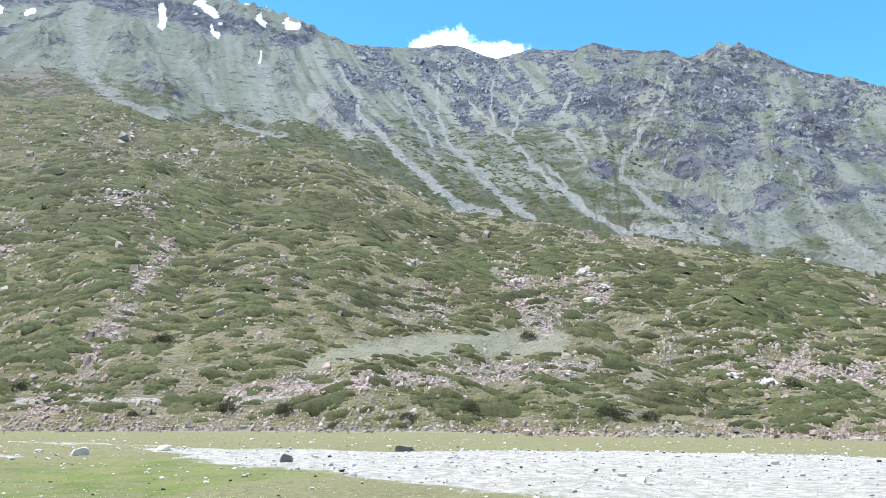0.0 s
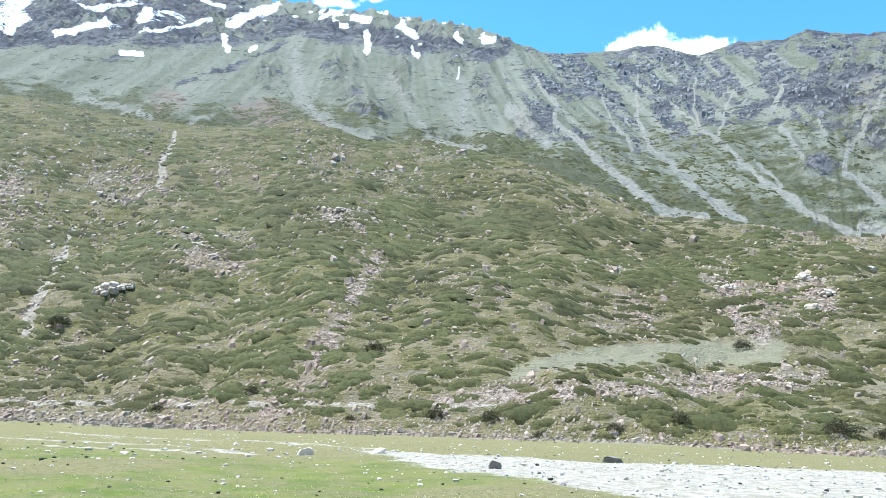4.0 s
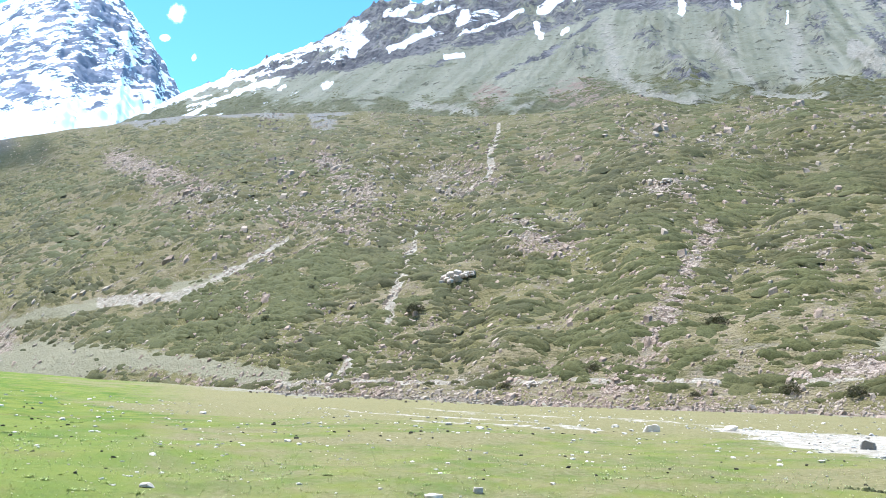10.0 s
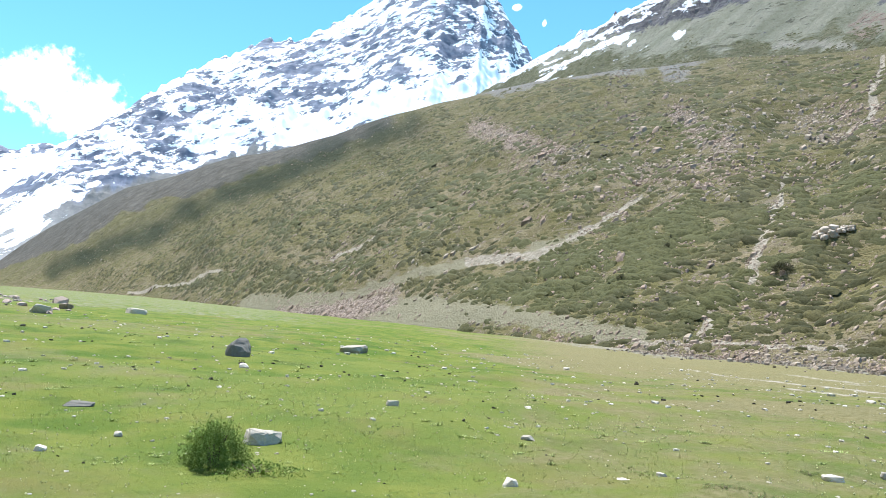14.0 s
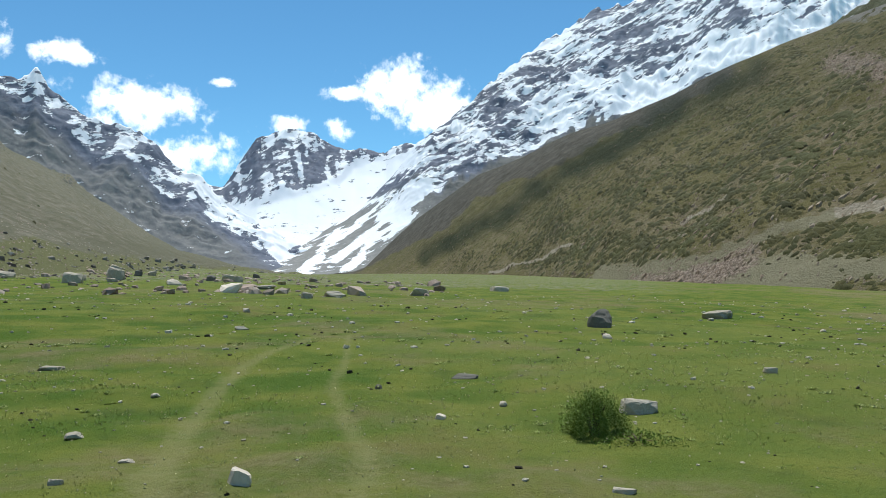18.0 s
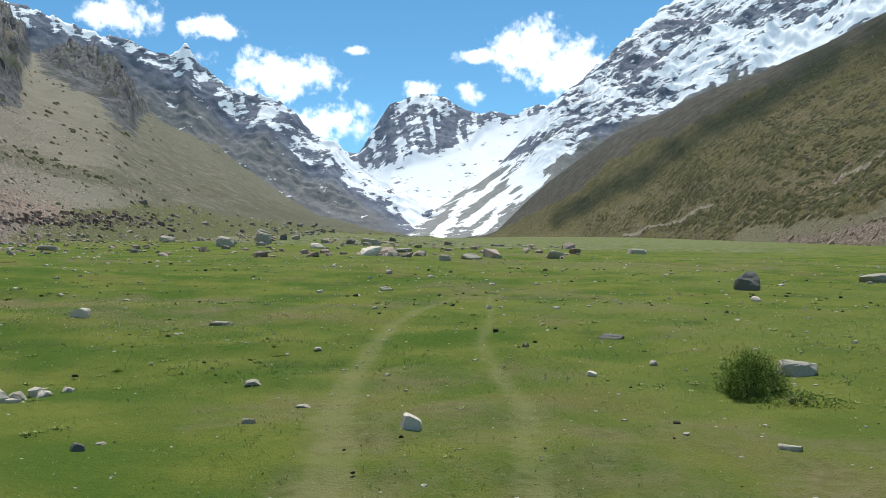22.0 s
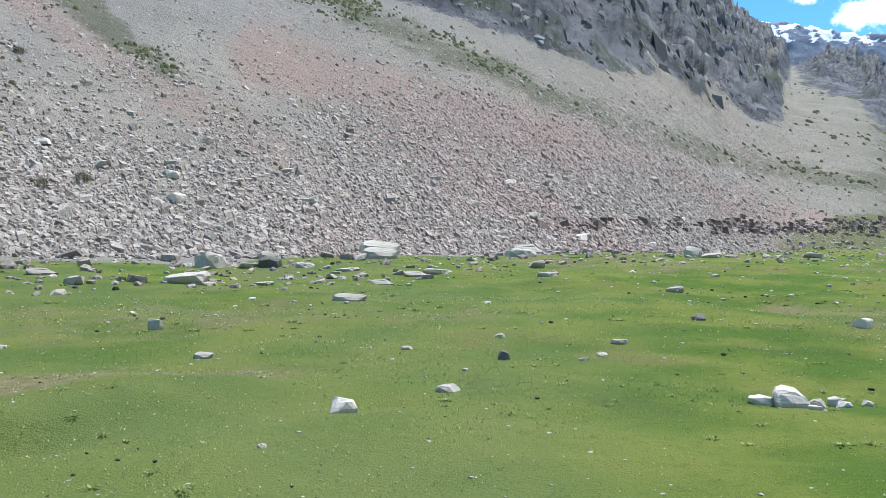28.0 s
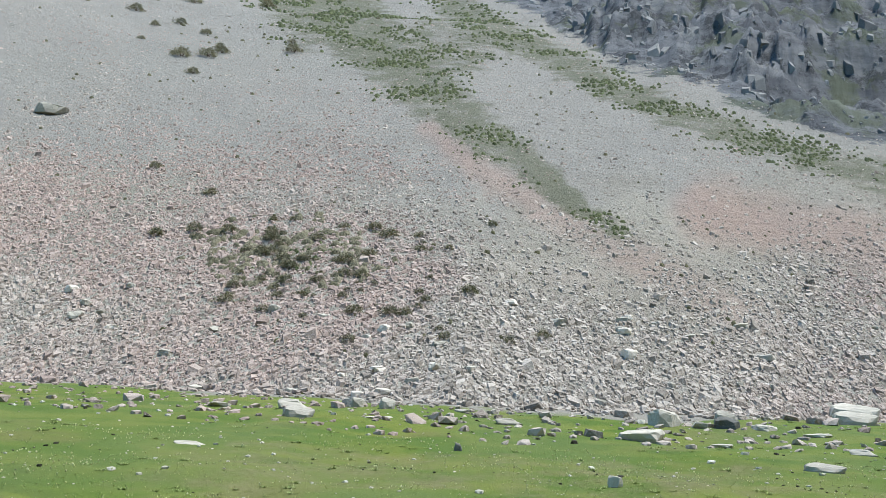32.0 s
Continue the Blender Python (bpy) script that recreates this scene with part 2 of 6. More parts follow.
def block(seed):
    """A broken angular stone of twelve faces, 1 across, its base near z = 0."""
    g = np.random.default_rng(seed)
    v = np.array([(x, y, z) for z in (0, 1) for y in (-0.5, 0.5) for x in (-0.5, 0.5)], dtype=float)
    v[4:, :2] *= g.uniform(0.45, 0.9, (4, 1))
    v = v + g.normal(0, 0.11, (8, 3))
    return v, np.array([(0, 2, 1), (1, 2, 3), (4, 5, 6), (5, 7, 6), (0, 1, 5), (0, 5, 4), (1, 3, 7), (1, 7, 5), (3, 2, 6), (3, 6, 7), (2, 0, 4), (2, 4, 6)])


def boulder_shape(seed, level=3):
    """A boulder broken along flat faces, about 1 across, with its base near z = 0."""
    g = np.random.default_rng(seed)
    v, t = ico(level)
    v = np.sign(v) * np.abs(v) ** g.uniform(0.38, 0.6)
    v[:, 0] += g.normal(0, 0.22) * v[:, 2]
    for k in range(9):
        n = g.normal(0, 1, 3)
        n[2] = 3.5 if k == 0 else 0.7 * n[2] + 0.25
        n /= np.linalg.norm(n)
        reach = (v @ n).max()
        over = np.maximum(v @ n - reach * g.uniform(0.62, 0.9), 0)
        v = v - over[:, None] * n
    v = v + 0.022 * g.normal(0, 1, v.shape) + 0.05 * fbm(v[:, :1] * 2.3 + seed, v[:, 1:2] * 2.3 + v[:, 2:] * 2.1, 3, seed % 89) * v
    v = v - [v[:, 0].mean(), v[:, 1].mean(), 0]
    v[:, 2] = np.maximum(v[:, 2], -0.5) + 0.45
    span = v.max(0) - v.min(0)
    v[:, :2] /= span[:2]
    v[:, 2] /= v[:, 2].max()
    return v, t


def mound(seed, rings=3, sides=9, ragged=0.0):
    """A low ragged cushion 1 across, base below z = 0; ragged lobes its outline and breaks its top."""
    rng = np.random.default_rng(seed)
    lobes = [1 + ragged * (0.45 * math.sin(2 * math.pi * j / sides * 2 + seed) + 0.4 * rng.normal()) for j in range(sides)]
    verts, tris = [(0, 0, 1.0)], []
    for k in range(1, rings + 1):
        q = k / rings
        for j in range(sides):
            a = 2 * math.pi * (j + 0.5 * (k % 2)) / sides
            rad = 0.5 * q * rng.uniform(0.75, 1.2) * max(lobes[j], 0.35)
            top = (1 - q ** 2.6) * rng.uniform(0.65 - 0.4 * ragged, 1.1 + 0.3 * ragged)
            verts.append((rad * math.cos(a), rad * math.sin(a), top - (0.5 if k == rings else 0)))
    for j in range(sides):
        tris.append((0, 1 + j, 1 + (j + 1) % sides))
    for k in range(1, rings):
        o, p = 1 + (k - 1) * sides, 1 + k * sides
        for j in range(sides):
            a, b = o + j, o + (j + 1) % sides
            c, d = p + j, p + (j + 1) % sides
            tris += [(a, c, b), (b, c, d)] if k % 2 == 0 else [(a, c, d), (a, d, b)]
    return np.array(verts), np.array(tris)


# ---- lie of the land ----
meadow_slope = table([(-180, 0.07), (-120, 0.05), (-60, -0.019), (0, -0.019), (48, -0.019), (72, 0.006), (80, 0.011), (92, 0.02), (107, 0.024), (117, 0.03), (135, 0.05), (156, 0.06), (175, 0.068), (180, 0.07)])
apron_slope = table([(60, 0.0), (85, 0.012), (95, 0.02), (105, 0.035), (115, 0.05), (125, 0.06), (140, 0.06), (160, 0.0)])
BANK = [(-3.5, 15.4), (-1.8, 14.9), (-0.2, 14.2), (1.1, 13.7), (2.1, 12.6), (4.5, 11.6), (9, 10.5)]


def meadow(x, y):
    """Height of the meadow and the valley floor."""
    r = np.hypot(x, y)
    a = np.degrees(np.arctan2(-x, y))
    s = meadow_slope(a)
    z = s * (0.45 + 0.55 * step(4, 40, r)) * np.minimum(r, np.where(s > 0, 60, 90))
    z = z + apron_slope(a) * np.clip(r - 60, 0, 190) + 0.015 * np.clip(r - 250, 0, 2500) * step(60, 85, a) * (1 - step(130, 150, a))
    fade = step(1.0, 6.0, r)
    z = z + fade * (0.03 * fbm(x / 0.7, y / 0.7, 2, 6) * step(22, 12, r) + 0.085 * fbm(x / 3.1, y / 3.1, 3, 5) + 0.10 * vnoise(x / 11, y / 11, 9) * step(6, 20, r))
    # the turf bank above the river flat
    z = z - 0.16 * (1 - step(0, 0.5, bank_side(x, y))) * step(-9, -2, x + 3.4 * step(16, 20, r)) * step(11, 13.5, y) * step(25, 14, r)
    # the swells of turf in front of the scree
    z = z + 0.22 * spot(x, y, -1.2, -9.0, 2.4, 1.0) - 0.14 * spot(x, y, -0.2, -7.6, 1.4, 0.5)
    return z


def bank_side(x, y):
    xs, ys = [p[0] for p in BANK], [p[1] for p in BANK]
    return np.interp(x, xs, ys) - y


hill_crest_el = table([(-45, 5.0), (-36, 6.4), (-28.9, 7.8), (-23.5, 9.2), (-16.4, 10.7), (-6.7, 12.3), (-0.6, 13.1), (3.5, 15.2), (9.3, 17.2), (15.7, 18.2), (20.6, 18.3), (24.8, 19.2), (28, 18.4), (36, 18.0), (43, 18.1), (50, 17.6), (56, 16.9), (59.5, 16.1), (64.9, 14.4), (70.2, 12.5), (77, 10.2), (83.6, 7.6), (88, 4.6), (91.9, 1.3), (94, 0.3)])
hill_crest_y = table([(-45, 220), (0, 230), (15, 290), (57, 327), (94, 327)])
RIDGE_A = [(-50, 12), (-40, 15.5), (-29.8, 19.4), (-27.7, 20.1), (-25.7, 20.9), (-24.3, 21.6), (-22.6, 22.5), (-21.1, 22.8), (-19.7, 23.4), (-18.5, 22.9), (-17.5, 22.9), (-16.2, 23.6), (-13.4, 23.8), (-11, 24.4), (-9.5, 24.0), (-6.5, 24.3), (-5.6, 24.0), (-3.8, 23.6), (-1.4, 24.4), (0.6, 24.6), (1.9, 24.3), (6.4, 24.3), (9.4, 24.9)]
RIDGE_B = [(12.4, 25.8), (15.8, 26.2), (18.6, 26.3), (21.6, 26.7), (27.6, 26.7), (31.2, 26.5), (34.4, 26.6), (37, 26.5), (39.5, 25.6), (41.3, 25.8), (42.9, 25.0), (45.4, 23.5), (47.5, 22.4), (51.1, 20.7), (56.1, 18.3), (59.8, 16.0), (64, 13)]
ridge_el = table(RIDGE_A + RIDGE_B)
snow_el = table([(46, 10), (52, 15.5), (56.2, 18.3), (57.5, 20.2), (58.7, 21.7), (60.1, 23.2), (61.2, 24.3), (62.6, 24.5), (64, 25.0), (65.2, 24.3), (66.3, 23.3), (67.9, 21.7), (70, 20.1), (73, 18.6), (75.3, 18.4), (77.5, 17.1), (79, 16.4), (80.9, 15.2), (82.2, 14.2), (84.2, 12.6), (86.2, 11.1), (87.9, 10.0), (89.6, 7.8), (92, 5.4), (95, 3.6), (98, 2.4), (100, 1.5)])
head_el = table([(80, 7), (86, 9.0), (88, 9.8), (88.8, 9.9), (89.6, 9.7), (90.2, 9.2), (91.6, 9.4), (92.4, 9.2), (94, 9.8), (95.2, 10.5), (96.4, 10.9), (97.7, 10.8), (99.1, 10.2), (100.2, 8.5), (101.3, 6.9), (102, 6.9), (103.5, 7.3), (108, 7)])
left_el = table([(92, 1.2), (96, 2.6), (99, 4.4), (101, 6.0), (102.8, 7.2), (103.9, 7.9), (105.4, 8.9), (106.5, 10.2), (107.6, 10.8), (109.6, 10.9), (110.5, 11.5), (112.2, 12.9), (112.9, 13.8), (113.6, 13.0), (115, 13.4), (116.6, 13.9), (118.1, 14.2), (120.2, 14.7), (122, 15.3), (123.6, 15.7), (125.2, 15.6), (128, 15.2), (134, 14)])
wall_el = table([(94, 0.3), (97.8, 0.9), (100.2, 1.4), (104.3, 2.6), (106.9, 4.2), (110.6, 6.9), (113.8, 8.5), (115.9, 9.8), (117.5, 11.5), (119.4, 12.2), (122.1, 12.8), (123.9, 14.2), (125.3, 15.4), (126.6, 16.7), (127.5, 18.3), (130, 21.5), (135, 26.5), (145, 31.5), (160, 34), (240, 35)])
wall_r = table([(94, 2700), (100, 2300), (110, 1600), (127, 1000), (150, 900), (240, 900)])
wall_d = table([(94, 30), (110, 36), (120, 36), (135, 35), (150, 35), (175, 34), (200, 40), (240, 45)])


def blurred(f, a, reach):
    """The mean of a table's values up to reach degrees to each side."""
    return sum(f(a + reach * k / 5) for k in range(-5, 6)) / 11


def cosd(a):
    return np.maximum(np.cos(np.radians(a)), 0.02)


class Sheet:
    """A mountainside from its foot line to its crest line, and some way down behind the crest."""

    def __init__(self, name, a0, a1, na, ns, foot, crest, bulge, rough, power=1.0, behind=0.3):
        a = np.linspace(a0, a1, na)[None, :]
        s = np.concatenate([np.linspace(0, 1, ns) ** power, 1 + np.linspace(0.02, behind, max(4, ns // 12))])[:, None]
        rf, zf = foot(a)
        rc, zc = crest(a)
        sc = np.minimum(s, 1)
        r = rf + (rc - rf) * s
        z = zf + (zc - zf) * (sc + bulge * sc * (1 - sc)) - np.maximum(s - 1, 0) * (zc - zf) * 0.9
        self.x, self.y = -r * np.sin(np.radians(a)), r * np.cos(np.radians(a))
        self.a, self.s = a + 0 * s, s + 0 * a
        self.el = np.degrees(np.arctan2(z - EYE, r))
        self.z, self.masks = rough(self.x, self.y, z, self.s, self.a, self.el)
        self.el = np.degrees(np.arctan2(self.z - EYE, r))
        self.name, self.mesh_rows = name, ns

    def build(self, material, label, category):
        self.ob = new(self.name, grid_mesh(self.name, self.x, self.y, self.z, self.masks))
        self.ob.data.materials.append(material)
        return tagged(self.ob, label, category, kind="structure")

    @functools.cached_property
    def slopes(self):
        """How steeply the sheet rises along x and along y, as a broad mean."""
        q = self.mesh_rows
        x, y, z = self.x[:q], self.y[:q], self.z[:q]
        xu, xv = np.gradient(x)
        yu, yv = np.gradient(y)
        k = np.ones(7) / 7
        smooth = lambda f, ax: np.apply_along_axis(lambda w: np.convolve(np.pad(w, 3, mode="edge"), k, "valid"), ax, f)
        zu, zv = (smooth(smooth(g, 0), 1) for g in np.gradient(z))
        det = xu * yv - xv * yu
        det = np.where(np.abs(det) < 1e-6, 1e-6, det)
        return np.clip((zu * yv - zv * yu) / det, -1, 1), np.clip((xu * zv - xv * zu) / det, -1, 1)

    def slope_at(self, p):
        q = self.mesh_rows
        x, y = self.x[:q], self.y[:q]
        gx, gy = self.slopes
        a = np.degrees(np.arctan2(-p[:, 0], p[:, 1]))
        a = np.where(a < self.a[0, 0] - 1, a + 360, a)
        j = np.clip(np.rint((a - self.a[0, 0]) / (self.a[0, -1] - self.a[0, 0]) * (x.shape[1] - 1)).astype(int), 0, x.shape[1] - 1)
        r, foot, top = np.hypot(p[:, 0], p[:, 1]), np.hypot(x[0, j], y[0, j]), np.hypot(x[-1, j], y[-1, j])
        i = np.clip(np.searchsorted(self.s[:q, 0], np.clip((r - foot) / (top - foot), 0, 1)), 0, q - 1)
        return gx[i, j], gy[i, j]

    def sample(self, n, seed, chance=None):
        """Random points of the mesh, equal in area, with a chance array over the grid."""
        rng = np.random.default_rng(seed)
        ns = self.mesh_rows
        x, y, z = (q[:ns] for q in (self.x, self.y, self.z))
        area = np.hypot(x[1:, :-1] - x[:-1, :-1], y[1:, :-1] - y[:-1, :-1]) * np.hypot(x[:-1, 1:] - x[:-1, :-1], y[:-1, 1:] - y[:-1, :-1])
        if chance is not None:
            area = area * chance[: ns - 1, :-1]
        c = np.cumsum(area.ravel())
        k = np.searchsorted(c, rng.random(n) * c[-1])
        i, j = np.unravel_index(np.minimum(k, area.size - 1), area.shape)
        u, v = rng.random(n), rng.random(n)
        put = lambda q: (q[i, j] * (1 - u) + q[i + 1, j] * u) * (1 - v) + (q[i, j + 1] * (1 - u) + q[i + 1, j + 1] * u) * v
        return np.stack([put(x), put(y), put(z)], -1), (i, j)


# ---- materials ----
def material(name):
    m = bpy.data.materials.new(name)
    m.use_nodes = True
    return m, Nodes(m.node_tree)


def grass_material():
    m, n = material("meadow_turf")
    p = n.where()
    big, mid, fine, tiny = n.noise(p, 0.06, 4), n.noise(p, 0.55, 5), n.noise(p, 7.0, 5, 0.65), n.noise(p, 45.0, 3, 0.7)
    c = n.mix(n.ramp(mid, 0.35, 0.65), (0.077, 0.13, 0.016), (0.17, 0.19, 0.034))
    c = n.mix(n.ramp(big, 0.45, 0.65, 0.0, 0.6), c, (0.178, 0.2, 0.046))
    c = n.mix(n.ramp(fine, 0.5, 0.72, 0.0, 0.55), c, (0.068, 0.118, 0.019))
    c = n.mix(n.ramp(tiny, 0.55, 0.75, 0.0, 0.35), c, (0.23, 0.262, 0.068))
    c = n.mix(n.ramp(n.noise(p, 0.28, 5, 0.6), 0.54, 0.68, 0.0, 0.55), c, (0.165, 0.138, 0.055))
    c = n.mix(n.ramp(n.noise(p, 0.42, 5, 0.6), 0.56, 0.68, 0.0, 0.5), c, (0.06, 0.092, 0.022))
    hay = n.ramp(n.math("MULTIPLY_ADD", n.math("SUBTRACT", n.noise(p, 0.9, 6, 0.7), 0.5), 1.6, n.attr("dry")), 0.2, 0.9, 0.0, 0.85)
    c = n.mix(hay, c, n.mix(n.ramp(fine, 0.35, 0.65), (0.162, 0.136, 0.062), (0.252, 0.21, 0.112)))
    c = n.mix(n.math("MULTIPLY", n.attr("lush"), 0.5), c, n.mix(fine, (0.098, 0.13, 0.042), (0.168, 0.188, 0.076)))
    track = n.ramp(n.math("MULTIPLY_ADD", n.math("SUBTRACT", fine, 0.5), 1.5, n.attr("track")), 0.3, 1.1, 0.0, 0.62)
    c = n.mix(track, c, n.mix(tiny, (0.195, 0.2, 0.07), (0.29, 0.272, 0.12)))
    pebbly = n.ramp(n.math("MULTIPLY_ADD", n.math("SUBTRACT", n.noise(p, 1.1, 7, 0.75), 0.5), 1.5, n.attr("gravel")), 0.42, 0.7)
    c = n.mix(pebbly, c, n.mix(n.ramp(n.noise(p, 2.6, 6, 0.75), 0.4, 0.62), (0.28, 0.245, 0.185), (0.46, 0.41, 0.325)))
    stony = n.ramp(n.math("MULTIPLY_ADD", n.math("SUBTRACT", n.noise(p, 0.8, 6, 0.7), 0.5), 1.4, n.attr("stony")), 0.4, 0.75)
    c = n.mix(stony, c, n.mix(n.noise(p, 5.0, 4), (0.21, 0.19, 0.15), (0.30, 0.27, 0.22)))
    n.finish(c, 0.95, n.math("MULTIPLY_ADD", fine, 1.0, tiny), 0.7, 0.06, 0.1)
    return m


def hill_material():
    m, n = material("hill_turf")
    p = n.where()
    big, mid, fine = n.noise(p, 0.018, 4), n.noise(p, 0.12, 5, 0.6), n.noise(p, 0.9, 5, 0.65)
    rows = n.noise(n.stretch(p, (0.16, 0.16, 0.9)), 1.0, 7, 0.72)
    c = n.mix(n.ramp(mid, 0.38, 0.62), (0.152, 0.131, 0.056), (0.238, 0.192, 0.112))
    c = n.mix(n.ramp(big, 0.4, 0.6, 0.0, 0.7), c, n.mix(mid, (0.124, 0.117, 0.039), (0.182, 0.158, 0.062)))
    c = n.mix(n.ramp(fine, 0.5, 0.68, 0.0, 0.5), c, (0.065, 0.066, 0.024))
    c = n.mix(n.ramp(n.noise(p, 0.25, 7, 0.75), 0.52, 0.62, 0.0, 0.75), c, n.mix(fine, (0.15, 0.12, 0.075), (0.26, 0.215, 0.155)))
    c = n.mix(n.ramp(rows, 0.52, 0.6, 0.0, 0.7), c, n.mix(fine, (0.052, 0.054, 0.017), (0.092, 0.085, 0.032)))
    c = n.mix(n.ramp(rows, 0.44, 0.37, 0.0, 0.7), c, n.mix(fine, (0.17, 0.145, 0.095), (0.28, 0.24, 0.175)))
    c = n.mix(n.ramp(n.noise(p, 2.2, 5, 0.75), 0.63, 0.68, 0.0, 0.8), c, (0.42, 0.37, 0.30))
    # dark green for denser growth, and for the painted band of shade
    c = n.mix(n.math("MULTIPLY", n.attr("dense"), 0.85), c, n.mix(n.ramp(n.math("ADD", mid, n.math("SUBTRACT", rows, 0.5)), 0.4, 0.62), n.mix(fine, (0.036, 0.042, 0.013), (0.062, 0.066, 0.022)), n.mix(fine, (0.066, 0.07, 0.024), (0.112, 0.106, 0.046))))
    wild = n.math("ADD", n.math("MULTIPLY", n.math("SUBTRACT", n.noise(p, 0.35, 7, 0.75), 0.5), 1.6), n.math("MULTIPLY", n.math("SUBTRACT", rows, 0.5), 1.8))
    c = n.mix(n.ramp(n.math("ADD", n.attr("pale"), wild), 0.4, 0.7), c, n.mix(fine, (0.192, 0.18, 0.108), (0.28, 0.25, 0.165)))
    c = n.mix(n.ramp(n.math("ADD", n.attr("rubble"), wild), 0.38, 0.75), c, n.mix(n.ramp(n.noise(p, 1.3, 6, 0.75), 0.42, 0.6), (0.13, 0.095, 0.07), (0.42, 0.335, 0.265)))
    c = n.mix(n.ramp(n.math("ADD", n.attr("bare"), n.math("MULTIPLY", wild, 0.55)), 0.4, 0.75), c, n.mix(n.ramp(fine, 0.35, 0.65), (0.25, 0.215, 0.155), (0.42, 0.37, 0.29)))
    c = n.mix(n.ramp(n.math("ADD", n.attr("grey"), n.math("MULTIPLY", wild, 0.5)), 0.45, 0.6), c, n.mix(fine, (0.165, 0.155, 0.13), (0.23, 0.215, 0.185)))
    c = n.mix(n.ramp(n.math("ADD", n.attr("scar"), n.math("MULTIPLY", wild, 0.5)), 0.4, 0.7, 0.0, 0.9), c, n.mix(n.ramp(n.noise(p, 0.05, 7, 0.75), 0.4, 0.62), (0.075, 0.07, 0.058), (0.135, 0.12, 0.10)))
    # the shade along the crease is painted as near-black green
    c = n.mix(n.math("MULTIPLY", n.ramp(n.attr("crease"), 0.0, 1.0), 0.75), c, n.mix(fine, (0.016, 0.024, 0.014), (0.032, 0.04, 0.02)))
    n.finish(c, 0.95, n.math("ADD", n.math("MULTIPLY_ADD", fine, 0.7, n.noise(p, 3.0, 3)), rows), 0.9, 0.7, 0.1)
    return m


def ridge_material():
    m, n = material("ridge_rock")
    p = n.where()
    mid, fine, tiny = n.noise(p, 0.03, 6, 0.68), n.noise(p, 0.16, 7, 0.74), n.noise(p, 0.6, 5, 0.7)
    rows = n.noise(n.stretch(p, (0.05, 0.05, 0.16)), 1.0, 7, 0.74)
    c = n.mix(n.ramp(n.math("MULTIPLY_ADD", n.math("SUBTRACT", fine, 0.5), 0.8, n.attr("run")), 0.25, 0.75), (0.18, 0.182, 0.122), (0.275, 0.268, 0.2))
    green = n.math("ADD", n.attr("green"), n.math("MULTIPLY_ADD", n.math("SUBTRACT", mid, 0.5), 1.6, n.math("MULTIPLY", n.math("SUBTRACT", rows, 0.5), 1.4)))
    c = n.mix(n.ramp(green, 0.35, 0.7), c, n.mix(n.ramp(fine, 0.4, 0.62), (0.092, 0.095, 0.046), (0.152, 0.145, 0.082)))
    c = n.mix(n.ramp(n.math("MULTIPLY_ADD", n.math("SUBTRACT", fine, 0.5), 3.2, n.attr("pink")), 0.4, 0.8), c, n.mix(tiny, (0.18, 0.13, 0.10), (0.31, 0.235, 0.185)))
    c = n.mix(n.ramp(n.math("ADD", n.attr("scree"), n.math("MULTIPLY", n.math("SUBTRACT", fine, 0.5), 0.9)), 0.25, 0.6, 0.0, 0.95), c, n.mix(n.ramp(tiny, 0.35, 0.65), (0.255, 0.235, 0.185), (0.36, 0.335, 0.275)))
    c = n.mix(n.ramp(n.math("MULTIPLY_ADD", n.math("SUBTRACT", rows, 0.5), 0.7, fine), 0.58, 0.66, 0.0, 0.8), c, (0.055, 0.056, 0.036))
    strata = n.noise(n.stretch(p, (0.02, 0.02, 0.07), (0.35, 0.3, 0)), 1.0, 7, 0.7)
    # crag colours are lightened to stand in for haze over the ridge
    rock = n.mix(n.ramp(strata, 0.4, 0.62), (0.098, 0.096, 0.1), (0.2, 0.19, 0.184))
    rock = n.mix(n.ramp(fine, 0.47, 0.58, 0.0, 0.85), rock, (0.054, 0.054, 0.062))
    rock = n.mix(n.ramp(n.noise(n.stretch(p, (1, 1, 0.6)), 0.11, 7, 0.78), 0.56, 0.63, 0.0, 0.8), rock, (0.225, 0.21, 0.18))
    ragged = n.math("ADD", n.math("MULTIPLY", n.math("SUBTRACT", n.noise(n.stretch(p, (1, 1, 0.7)), 0.05, 8, 0.8), 0.5), 3.2), n.math("MULTIPLY", n.math("SUBTRACT", tiny, 0.5), 0.8))
    c = n.mix(n.ramp(n.math("ADD", ragged, n.attr("rock")), 0.46, 0.56), c, rock)
    c = n.mix(n.ramp(n.math("MULTIPLY_ADD", n.math("SUBTRACT", n.noise(n.stretch(p, (0.6, 0.6, 1.6)), 0.07, 7, 0.75), 0.5), 2.4, n.attr("snow")), 0.5, 0.58), c, (0.84, 0.86, 0.9))
    n.finish(c, 0.92, n.math("ADD", n.math("MULTIPLY", fine, 1.2), n.math("MULTIPLY", tiny, 0.45)), 0.9, 4.0, 0.12)
    return m


